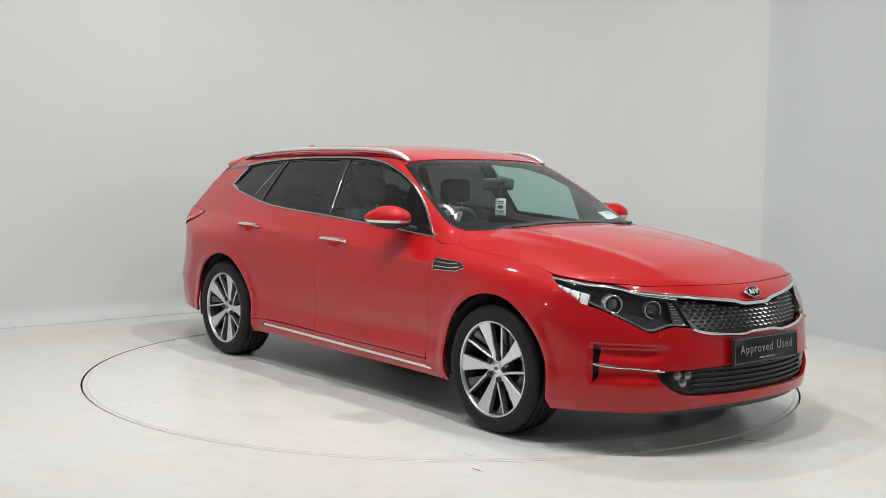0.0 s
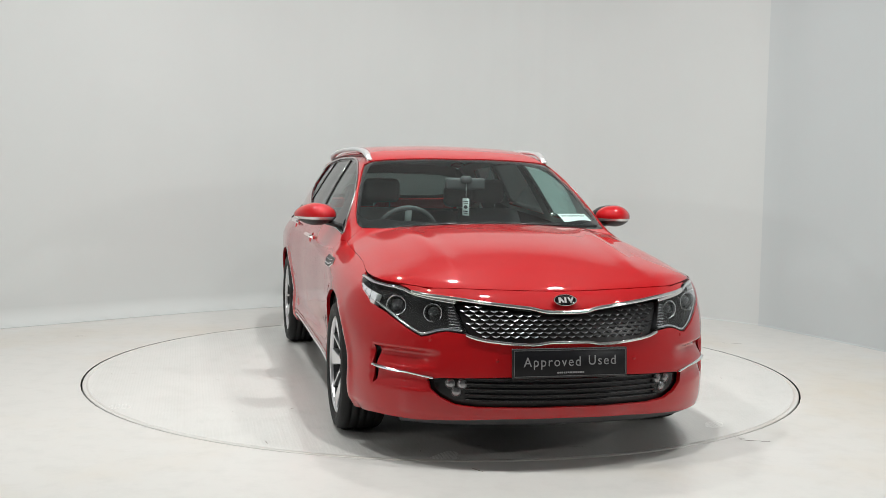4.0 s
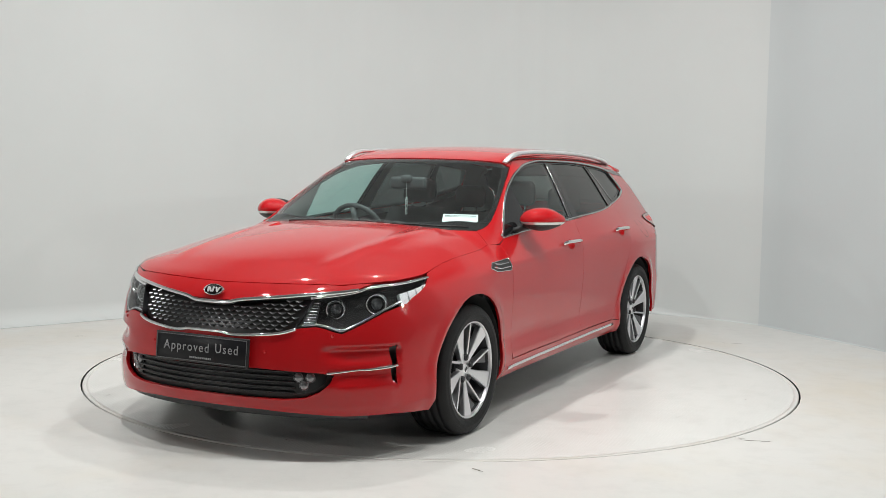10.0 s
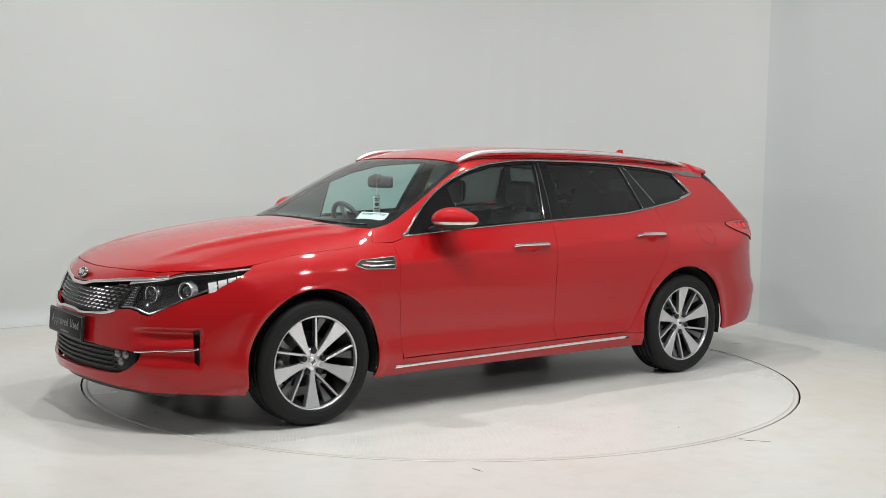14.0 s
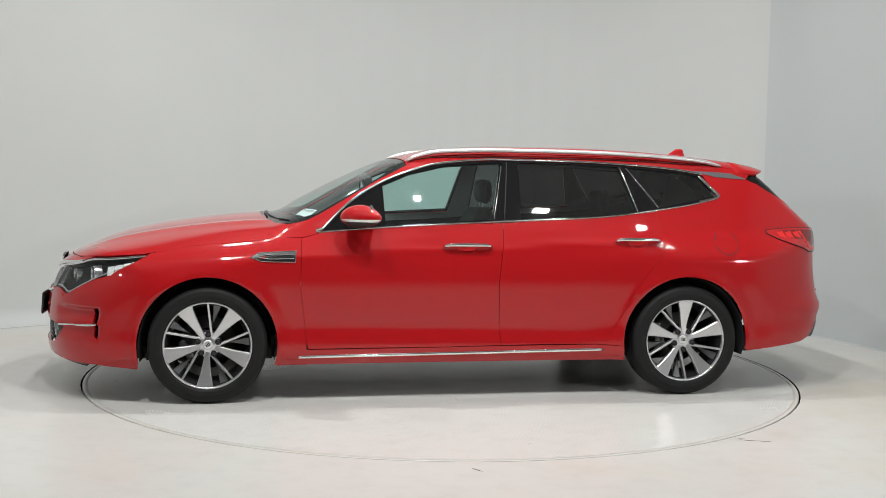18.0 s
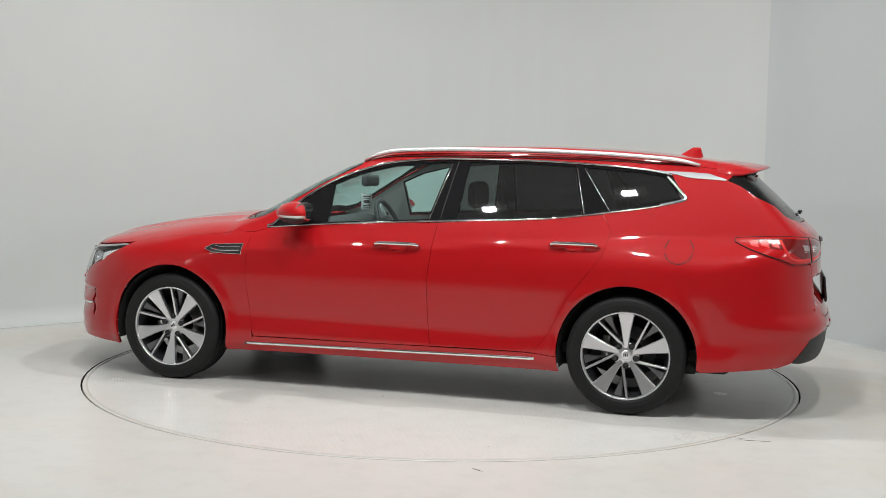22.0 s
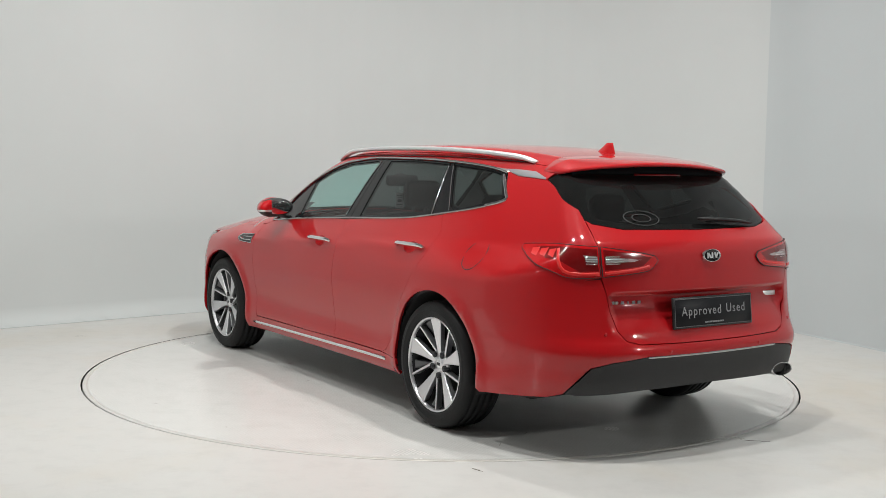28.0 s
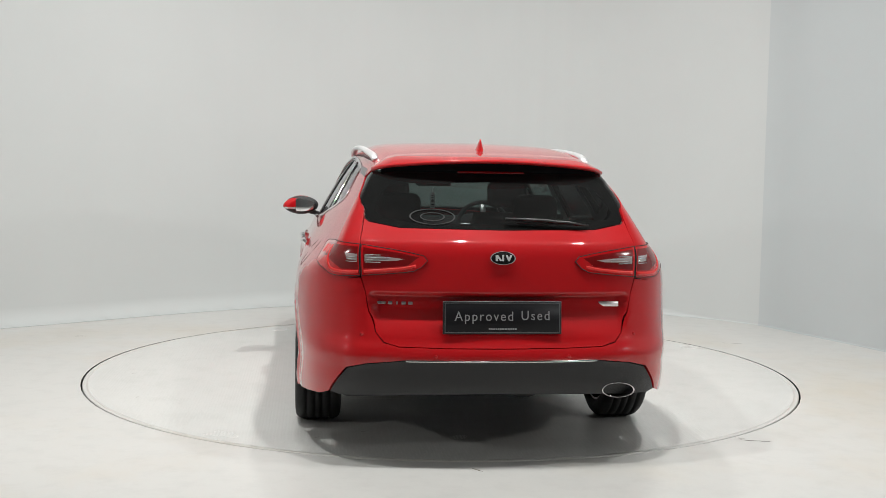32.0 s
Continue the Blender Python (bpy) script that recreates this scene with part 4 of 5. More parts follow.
def wheel(x, side, spin):
    m = pose(x, side * TRACK, HUB, 0, 0, 0 if side > 0 else 180) @ Matrix.Rotation(radians(spin), 4, "Y")
    if not WHEEL_PARTS:
        for key, geo in (("rim", lathe(rim_prof, 64)), ("tyre", lathe(tyre_prof, 72, closed=True)),
                         ("barrel", lathe([(0.234, 0.09), (0.220, 0.05), (0.207, -0.02), (0.210, -0.095)], 48)),
                         ("disc", lathe([(0.0, -0.030), (0.09, -0.030), (0.094, -0.042), (0.15, -0.042), (0.152, -0.052), (0.15, -0.062), (0.0, -0.062)], 40)),
                         ("hub", lathe([(0.0, 0.050), (0.074, 0.050), (0.080, 0.044), (0.084, -0.03)], 32)),
                         ("face", lathe([(0.0, 0.067), (0.066, 0.067), (0.071, 0.063), (0.073, 0.04)], 32)),
                         ("cap", lathe([(0.0, 0.0695), (0.018, 0.069), (0.027, 0.066), (0.029, 0.060)], 28)),
                         ("bolt", lathe([(0.0, 0.0), (0.0095, 0.0), (0.012, -0.003), (0.012, -0.02)], 8)),
                         ("pit", lathe([(0.0, -0.008), (0.014, -0.008), (0.0145, 0.001), (0.0165, 0.001), (0.017, -0.03)], 14)),
                         ("blade", wedge(0.022, 0.241, 0.026, 0.096, 0.064, 0.099, 0.030, 1.6)),
                         ("thin", wedge(0.0, THIN_LEN, 0.014, 0.011, 0.064, 0.097, 0.034)),
                         ("facet", wedge(0.12, 0.237, 0.008, 0.052, 0.030, 0.078, 0.03, 1.2)),
                         ("letter", box(0, 0.0703, 0, 0.006, 0.001, 0.016))):
            me = bpy.data.meshes.new(key)
            if isinstance(geo, tuple):
                me.from_pydata(geo[0], [], geo[1])
            else:
                geo.to_mesh(me)
                geo.free()
            finish(me, {"rim": MACHINED, "tyre": RUBBER, "barrel": DARKALLOY, "disc": STEEL, "hub": DARKALLOY, "cap": SATIN, "face": MACHINED, "bolt": DARKALLOY, "pit": DARKALLOY, "blade": MACHINED, "thin": MACHINED, "facet": GREYALLOY, "letter": INK}[key], True)
            if key in ("blade", "thin", "facet"):
                me.polygons.foreach_set("use_smooth", [False] * len(me.polygons))
            WHEEL_PARTS[key] = me
    W = WHEEL_PARTS
    w = part("wheel", W["rim"], MACHINED, car, "two-tone alloy wheel with a black tyre", m)
    part("tyre", W["tyre"], RUBBER, w)
    part("rim_barrel", W["barrel"], DARKALLOY, w)
    part("brake_disc", W["disc"], STEEL, w)
    part("hub", W["hub"], DARKALLOY, w)
    part("hub_face", W["face"], MACHINED, w)
    part("centre_cap", W["cap"], SATIN, w, "", Matrix.Translation((0, 0.003, 0)))
    for k in (-1, 0, 1):
        part("cap_mark", W["letter"], INK, w, "", pose(k * 0.009, 0.003, 0))
    for i in range(5):
        a = radians(90 + 72 * i)
        part("blade_spoke", W["blade"], MACHINED, w, "", Matrix.Rotation(-a, 4, "Y"))
        part("thin_spoke", W["thin"], MACHINED, w, "", thin_spoke_pose(a))
        part("spoke_facet", W["facet"], GREYALLOY, w, "", Matrix.Rotation(-(a - radians(27)), 4, "Y"))
        b = a - radians(38)
        pm = pose(0.059 * math.cos(b), 0.079, 0.059 * math.sin(b))
        part("bolt", W["bolt"], DARKALLOY, w, "", pm)
        part("bolt_recess", W["pit"], DARKALLOY, w, "", pose(0.059 * math.cos(b), 0.076, 0.059 * math.sin(b)))
    cal = box(0.125, -0.05, 0.03, 0.05, 0.06, 0.13, 0.012)
    part("brake_caliper", cal, STEEL, w)


for x, side, spin in ((AXLE, 1, 32), (-AXLE, 1, 0), (AXLE, -1, 18), (-AXLE, -1, 54)):
    wheel(x, side, spin)

# wheel housings
for x in (AXLE, -AXLE):
    for side in (1, -1):
        vs, fs = [], []
        prof = [(0.379, 0.895), (0.376, 0.80), (0.365, 0.62), (0.30, 0.58)]
        for i in range(25):
            a = radians(-14 + 208 * i / 24)
            vs += [(x + r * math.cos(a), side * o, HUB + r * math.sin(a)) for r, o in prof]
        fs = [[i * 4 + k, i * 4 + k + 1, i * 4 + 5 + k, i * 4 + 4 + k] for i in range(24) for k in range(3)]
        part("wheel_housing", (vs, fs), SHELL, car)
        part("housing_wall", box(x, side * 0.60, 0.45, 0.72, 0.02, 0.5), SHELL, car, smooth=False)


# ---- front details ----
def scales():
    """Black honeycomb of the grille: many small bright-edged scales."""
    me = bpy.data.meshes.new("grille_scale")
    w, h, d = 0.0200, 0.0042, 0.011
    vs = [(0.0, -w, h * 0.9), (d, 0.0, h * 0.1), (0.0, w, h * 0.9), (d * 0.55, -w * 0.55, -h * 0.35), (d * 1.1, 0, -h * 0.9), (d * 0.55, w * 0.55, -h * 0.35), (0.0, 0.0, -h * 1.7)]
    me.from_pydata(vs, [], [[0, 3, 4, 1], [1, 4, 5, 2], [3, 6, 4], [4, 6, 5], [0, 1, 2]])
    finish(me, SCALE, False)
    me.materials.append(BLACK)
    me.polygons.foreach_set("material_index", [0, 0, 1, 1, 1])
    poly = np.array(whole(GRILLE))
    rows = []
    z = 0.582
    k = 0
    while z < 0.76:
        for y in np.arange(-0.484, 0.49, 0.044):
            yy = y + (0.022 if k % 2 else 0.0)
            if abs(yy) < 0.478:
                q = fy(yy, z)
                if inside(shrink(dense(poly, 0.03), 0.012), np.array([q]))[0]:
                    rows.append(q)
        z += 0.0178
        k += 1
    p = on_front(rows)
    for (u, z), c in zip(rows, p):
        part("scale", me, SCALE, grille, "", Matrix.Translation((c[0] - 0.028 * math.cos(u), c[1] - 0.028 * math.sin(u), c[2])) @ Matrix.Rotation(u * 0.6, 4, "Z"))


SCALE = material("dark_chrome", (0.50, 0.50, 0.52), 0.24, 1.0)
PROJ = material("projector_glass", (0.10, 0.105, 0.11), 0.05, 0.2, 1.0)
scales()
LAMPRING = material("satin_lamp_ring", (0.70, 0.71, 0.73), 0.22, 0.8, 0.3)


def u_line(pts, step=0.02, passes=2):
    return rounded(pts, step, passes, closed=False)


top_bar = [fy(0.66, 0.778), fy(0.60, 0.768), fy(0.48, 0.757), fy(0.37, 0.744), fy(0.22, 0.728), fy(0.15, 0.721), fy(0.10, 0.707), fy(0.05, 0.705), fy(0.0, 0.705)]
part("grille_top_bar", ribbon(np.concatenate([u_line(top_bar), (u_line(top_bar) * [-1, 1])[::-1][1:]]), on_front, 0.018, 0.011), CHROME, car)
low_bar = [fy(0.45, 0.607), fy(0.395, 0.587), fy(0.275, 0.574), fy(0.15, 0.567), fy(0.10, 0.578), fy(0.05, 0.579), fy(0.0, 0.579)]
part("grille_low_bar", ribbon(np.concatenate([u_line(low_bar), (u_line(low_bar) * [-1, 1])[::-1][1:]]), on_front, 0.015, 0.010), CHROME, car)
for z in (0.318, 0.343, 0.368, 0.393, 0.416):
    n = 0.46
    ln = np.array([fy(y, z) for y in np.linspace(-n, n, 40)])
    part("intake_slat", ribbon(ln, on_front, 0.010, 0.012, flat=-0.026), BLACK, car)

for sg in (1, -1):
    F = lambda q, sg=sg: on_front(np.asarray(q, float) * [sg, 1])
    lampn = [o for o in car.children if o.name.startswith("headlamp")][0 if sg > 0 else 1]
    # projectors with bright rings
    for (px, py, pz, rr) in ((2.15, 0.572, 0.690, 0.043), (2.035, 0.718, 0.712, 0.046)):
        m = pose(px, sg * py, pz) @ Matrix.Rotation(sg * 0.35, 4, "Z")
        ring = part("projector_ring", lathe([(rr * 0.80, -0.03), (rr * 0.90, 0.002), (rr * 0.97, 0.006), (rr * 1.02, 0.0), (rr * 1.04, -0.04)], 32, "x"), LAMPRING, lampn, "", m)
        part("projector_bowl", lathe([(rr * 0.62, -0.03), (rr * 0.82, -0.012)], 32, "x"), BOWL, lampn, "", m)
        part("projector_lens", lathe([(rr * 0.66, -0.026), (rr * 0.6, -0.010), (rr * 0.4, 0.0), (0.001, 0.006)], 28, "x"), PROJ, lampn, "", m)
    part("lamp_step", box(0, 0, 0, 0.02, 0.045, 0.05, 0.006), DARKALLOY, lampn, "", pose(2.045, sg * 0.635, 0.695, 0, 0, sg * 25))
    # running light blocks at the tip
    for a, b, zt, zb in ((1.956, 1.918, 0.760, 0.690), (1.912, 1.872, 0.770, 0.705), (1.866, 1.826, 0.781, 0.722), (1.820, 1.762, 0.793, 0.752)):
        panel("running_light", [fx(a, zb), fx(b, zb + 0.018), fx(b - 0.004, zt + 0.008), fx(a - 0.004, zt)], F, RUNNING, lampn, lift=-0.007, depth=0.03, grid=0.03, gap=0.001)
    edge = [fy(0.47, 0.626), fy(0.53, 0.632), fy(0.575, 0.623), fy(0.61, 0.609), fy(0.635, 0.602), fy(0.66, 0.613), fy(0.715, 0.651), fy(0.76, 0.689), fx(1.90, 0.748)]
    part("lamp_edge", ribbon(u_line(edge, 0.02, 1), F, 0.011, 0.004, flat=-0.012), REFLECTOR, lampn)
    ut = [fx(1.74, 0.819), fx(1.80, 0.815), fx(1.937, 0.801), fy(0.70, 0.792), fy(0.655, 0.770), fy(0.60, 0.758), fy(0.485, 0.742)]
    part("lamp_top_trim", ribbon(u_line(ut, 0.02, 1), F, 0.012, 0.004, flat=0.001), CHROME, lampn)
    panel("lamp_fins", [fy(0.46, 0.628), fy(0.53, 0.634), fy(0.525, 0.740), fy(0.497, 0.738)], F, DARKALLOY, lampn, lift=-0.02, depth=0.01, grid=0.03)
    for k in range(8):
        z = 0.640 + k * 0.0125
        part("lamp_fin", ribbon(np.array([fy(y, z) for y in np.linspace(0.470 + 0.004 * k, 0.522, 4)]), F, 0.004, 0.003, flat=-0.019), REFLECTOR, lampn)
    # fog lamp cluster of three
    pod = panel("fog_pod", [fy(0.45, 0.318), fy(0.50, 0.312), fy(0.55, 0.335), fy(0.585, 0.368), fy(0.592, 0.400), fy(0.55, 0.408), fy(0.45, 0.410), fy(0.435, 0.37)], F, PIANO, car, lift=-0.022, depth=0.02, grid=0.03)
    for py, pz in ((0.472, 0.388), (0.522, 0.388), (0.497, 0.352)):
        c = F([fy(py, pz)])[0]
        u = fy(py, pz)[0] * sg
        lens = part("fog_lens", lathe([(0.021, -0.012), (0.021, 0.0), (0.017, 0.004), (0.010, 0.007), (0.001, 0.008)], 24, "x"), CLEARFOG, pod, "", Matrix.Translation((c[0] - 0.020, c[1] - sg * 0.008, c[2])) @ Matrix.Rotation(u * 0.7, 4, "Z"))
        part("fog_rim", lathe([(0.019, -0.01), (0.0205, 0.003), (0.0225, 0.003), (0.0235, -0.01)], 24, "x"), GREYALLOY, lens)
    # cheek slot and its chrome blade
    panel("cheek_slot", SLOT, F, BLACK, car, lift=-0.03, depth=0, gap=0, grid=0.03)
    part("cheek_blade", ribbon(u_line([fx(2.008, 0.440), fy(0.75, 0.431), fy(0.66, 0.420), fy(0.585, 0.411)], 0.02, 1), F, 0.011, 0.012), CHROME, car)

for sx, y0, z0 in ((1, -0.60, 0.58), (1, 0.60, 0.58), (1, 0.32, 0.50), (1, -0.32, 0.50)):
    c = on_front([fy(y0, z0)])[0]
    part("parking_sensor", ball(c[0], c[1], c[2], 0.004, 0.009, 0.009, 12, 8), RED, car)


# ---- plates, badges ----
def plate(name, x, z0, z1, face, lean, label):
    """A dealer's show plate with its two words."""
    zc, h = (z0 + z1) / 2, z1 - z0
    m = pose(x, 0, zc, 0, 0, 0 if face > 0 else 180) @ pose(0, 0, 0, 0, lean, 0)
    p = part(name, box(0, 0, 0, 0.012, 0.535, h + 0.016, 0.004), BLACK, car, label, m)
    part("plate_face", box(0.0072, 0, 0, 0.002, 0.515, h - 0.004, 0.0008, 1), PLATE, p)
    for sy, sz, w, hh in ((0, 1, 0.52, 0.003), (0, -1, 0.52, 0.003), (1, 0, 0.003, h), (-1, 0, 0.003, h)):
        part("plate_line", box(0.0086, sy * 0.258, sz * h / 2 * 0.98, 0.001, w, hh), PLATE_EDGE, p, smooth=False)
    for word, off in (("Approved", -0.083), ("Used", 0.148)):
        cu = bpy.data.curves.new("words", "FONT")
        cu.body, cu.size, cu.align_x, cu.align_y, cu.extrude = word, 0.060, "CENTER", "CENTER", 0.0006
        cu.space_character = 1.22
        tmp = new("words", cu)
        bpy.context.view_layer.update()
        me = bpy.data.meshes.new_from_object(tmp)
        bpy.data.objects.remove(tmp)
        me.materials.clear()
        me.materials.append(LETTER)
        part("lettering", me, LETTER, p, "", pose(0.0094, off, 0.008 if word == "Used" else 0.0045, 90, 0, 90) @ Matrix.Diagonal((0.92, 1, 1, 1)))
    rnd = random.Random(4)
    y = -0.062
    while y < 0.06:
        w = rnd.uniform(0.006, 0.010)
        part("small_print", box(0.0088, y + w / 2, -h / 2 + 0.016, 0.001, w, 0.0075), LETTER, p, smooth=False)
        y += w + 0.003
    return p


plate("front_plate", 2.388, 0.434, 0.550, 1, -4, "black dealer show plate with silver words")
plate("rear_plate", -2.450, 0.615, 0.747, -1, -6, "black dealer show plate with silver words")


def oval_badge(x, z, face, lean, a=0.065, b=0.034):
    m = pose(x, 0, z, 0, 0, 0 if face > 0 else 180) @ pose(0, 0, 0, 0, lean, 0) @ Matrix.Diagonal((1, a, b, 1))
    k = part("badge", lathe([(0.86, -0.01), (0.86, 0.004), (0.001, 0.006)], 36, "x"), PIANO, car, "black oval badge with a chrome rim", m)
    part("badge_rim", lathe([(0.84, 0.002), (0.88, 0.008), (0.96, 0.008), (1.0, -0.004)], 36, "x"), CHROME, k)
    for y, w, turn in ((-0.48, 0.16, 0), (-0.30, 0.16, 35), (0.0, 0.14, 0), (0.36, 0.14, 22), (0.52, 0.14, -22)):
        part("badge_bar", box(0.0075, 0, 0, 0.003, w, 0.85), SILVER, k, "", pose(0, y, 0, turn * 0.6, 0, 0), smooth=False)


oval_badge(2.300, 0.757, 1, -28, 0.057, 0.029)
oval_badge(-2.428, 0.945, -1, -5, 0.060, 0.032)
DULL = material("dull_chrome_letter", (0.30, 0.27, 0.27), 0.3, 0.7)
# chrome model lettering and engine badge on the tailgate, kept as plain shapes
for i in range(6):
    c = on_rear([ry(0.555 - i * 0.030, 0.735)])[0]
    part("model_letter", box(c[0] - 0.004, c[1], c[2], 0.005, 0.020 if i != 3 else 0.007, 0.014, 0.002, 1), DULL, car)
c = on_rear([ry(-0.505, 0.732)])[0]
part("engine_badge", box(c[0] - 0.004, c[1], c[2], 0.006, 0.10, 0.024, 0.002, 1), SATIN, car)


# ---- side details ----
def bar_handle(x0, x1, z, sg, parent):
    """Chrome pull handle standing off a shallow cup."""
    xs = np.linspace(x0, x1, 17)
    p = on_side([(x, z) for x in xs], sg)
    n = normals(p)
    t = np.linspace(0, 1, 17)
    lift = 0.026 * np.minimum(1, np.minimum(t, 1 - t) * 9) ** 0.5
    q = p + n * lift[:, None]
    r = 0.0145 + 0.003 * np.sin(math.pi * t)
    h = part("door_handle", tube(q, r, 12, 0.68), CHROME, parent, "chrome door handle")
    xc = (x0 + x1) / 2
    dish = lambda v: -0.026 * np.clip(1 - ((v[:, 0] - xc) / 0.06) ** 2 - ((v[:, 1] - z + 0.006) / 0.032) ** 2, 0, 1) ** 0.7 - 0.002
    part("handle_cup", sheet(handle_cup(xc, z), lambda w: on_side(w, sg), grid=0.009, depth=0.0, gap=-0.002, bulge=dish), RED, parent)
    return h


BRUSHED = material("brushed_silver", (0.27, 0.27, 0.28), 0.42, 0.9, 0, 60, 0.05)


def door_mirror(sg, door):
    """Painted cap over a black shell, with its glass and indicator."""
    def shell(z_lo, z_hi, grow=1.0):
        bm = bmesh.new()
        bmesh.ops.create_uvsphere(bm, u_segments=28, v_segments=18, radius=1)
        for v in bm.verts:
            x, y, z = v.co
            # blunt at the back, drawn out at the outer end
            px = 0.100 * x if x > 0 else 0.075 * x
            px = max(px, -0.055)
            py = 0.118 * y
            pz = (0.070 if z > 0 else 0.060) * z * (1 - 0.25 * max(0, y) ** 2)
            px -= 0.06 * max(0, y) ** 1.6 + 0.0
            v.co = (px * grow, sg * py * grow, pz * grow)
        for cut, up in ((z_lo, False), (z_hi, True)):
            if cut is not None:
                g = list(bm.verts) + list(bm.edges) + list(bm.faces)
                bmesh.ops.bisect_plane(bm, geom=g, plane_co=(0, 0, cut), plane_no=(0, 0, 1), clear_outer=up, clear_inner=not up)
        if sg < 0:
            bmesh.ops.reverse_faces(bm, faces=bm.faces)
        return bm

    at = pose(0.555, sg * 0.925, 1.051) @ Matrix.Diagonal((1.2, 1.02, 1.02, 1))
    cap = part("mirror_cap", shell(-0.014, None), RED, door, "red door mirror cap", at)
    part("mirror_shell", shell(None, -0.015, 0.985), PLASTIC, door, "", at)
    part("mirror_indicator", shell(-0.022, -0.008, 1.012), INDICATOR, door, "", at)
    part("mirror_bezel", ball(0, 0, 0, 0.020, 0.118, 0.060, 24, 12), PLASTIC, door, "", pose(0.500, sg * 0.918, 1.060, 0, 0, sg * -6))
    gl = ball(0, 0, 0, 0.005, 0.096, 0.045, 24, 12)
    part("mirror_glass", gl, MIRROR, door, "", pose(0.4795, sg * 0.916, 1.058, 0, 0, sg * -6))
    arm = np.array([(0.60, sg * 0.76, 0.985), (0.59, sg * 0.80, 0.995), (0.575, sg * 0.86, 1.012)])
    part("mirror_arm", tube(arm, [0.03, 0.026, 0.03], 10, 0.6), PLASTIC, door)


INDICATOR = material("clear_indicator", (0.75, 0.74, 0.72), 0.15, 0.6, 1.0)

for sg in (1, -1):
    S = lambda q, sg=sg: on_side(q, sg)
    i = 0 if sg > 0 else 1
    fd = [o for o in car.children if o.name.startswith("front_door")][i]
    rd = [o for o in car.children if o.name.startswith("rear_door")][i]
    qp = [o for o in car.children if o.name.startswith("quarter_panel")][i]
    wing = [o for o in car.children if o.name.startswith("front_wing")][i]
    bar_handle(0.072, -0.205, 0.883, sg, fd)
    bar_handle(-0.965, -1.235, 0.917, sg, rd)
    door_mirror(sg, fd)
    # chrome strip on the sill
    part("sill_strip", ribbon(dense([(0.90, 0.256), (0.3, 0.262), (-0.3, 0.270), (-0.893, 0.279)], 0.05, False), S, 0.018, 0.009), CHROME, car, "chrome sill strip")
    # vent in the wing
    vent = [(1.168, 0.820), (1.125, 0.845), (0.915, 0.857), (0.922, 0.796), (1.11, 0.800)]
    vp = panel("side_vent", vent, S, BLACK, wing, "black side vent with chrome frame", lift=0.002, depth=0.006, grid=0.03)
    part("vent_frame", ribbon(dense(vent, 0.012), S, 0.0035, 0.005, closed=True), CHROME, wing)
    part("vent_fin", ribbon(dense([(1.13, 0.822), (1.07, 0.813), (0.93, 0.816)], 0.03, False), S, 0.006, 0.008), CHROME, wing)
    part("vent_fin", ribbon(dense([(1.10, 0.837), (1.05, 0.832), (0.93, 0.836)], 0.03, False), S, 0.004, 0.007), CHROME, wing)
    # silver blade behind the quarter window
    panel("quarter_blade", [(-1.44, 1.351), (-1.565, 1.341), (-1.70, 1.337), (-1.80, 1.330), (-1.895, 1.300), (-1.895, 1.290), (-1.69, 1.303), (-1.628, 1.318), (-1.56, 1.330)], S, BRUSHED, qp, lift=0.003, depth=0.006, grid=0.03)
    part("quarter_trim", ribbon(rounded([(-1.575, 1.310), (-1.665, 1.215), (-1.690, 1.19), (-1.66, 1.176), (-1.55, 1.152)], 0.02, 1, closed=False), S, 0.018, 0.006), DIMCHROME, qp)
    # roof rail
    xs = np.linspace(0.255, -1.745, 44)
    lift = curve([0.255, 0.19, 0.05, -0.43, -1.1, -1.55, -1.66, -1.745], [0.004, 0.022, 0.036, 0.044, 0.040, 0.030, 0.020, 0.002])
    ry_ = curve([0.255, 0.1, -0.4, -1.0, -1.5, -1.745], [0.562, 0.570, 0.575, 0.570, 0.555, 0.535])
    base = on_top([(x, float(ry_(x))) for x in xs])
    rail = base + np.stack([0 * xs, 0 * xs, lift(xs)], -1)
    rail[:, 1] *= sg
    wid = np.interp(xs, [-1.745, -1.62, -1.4, 0.0, 0.14, 0.255], [0.017, 0.023, 0.021, 0.021, 0.024, 0.017])
    rl = part("roof_rail", tube(rail, wid, 12, 0.62), SATIN, car, "satin silver roof rail")
    foot = base.copy()
    foot[:, 1] *= sg
    part("rail_channel", tube(foot + [0, 0, 0.002], 0.006, 8, 0.4), BLACK, rl)
    # fuel flap on the left
    if sg > 0:
        ring = [(-1.668 + 0.075 * math.cos(a), 0.915 + 0.072 * math.sin(a)) for a in np.linspace(0, 2 * math.pi, 40)[:-1]]
        part("fuel_flap_gap", ribbon(np.array(ring), S, 0.0045, 0.0006, closed=True), SHELL, qp)
    # tail lamp insides
    B = lambda q, sg=sg: on_rear(np.asarray(q, float) * [sg, 1])
    tl = [o for o in car.children if o.name.startswith("tail_lamp")][i]
    tg = [o for o in car.children if o.name.startswith("tailgate_lamp")][i]
    panel("lamp_inner", [rx(-2.045, 0.982), rx(-2.20, 0.990), ry(0.636, 0.984), ry(0.636, 0.884), ry(0.71, 0.880), rx(-2.215, 0.93), rx(-2.15, 0.930)], B, DARKLENS, tl, "smoked inner lens", lift=0.0068, depth=0.001, grid=0.025)
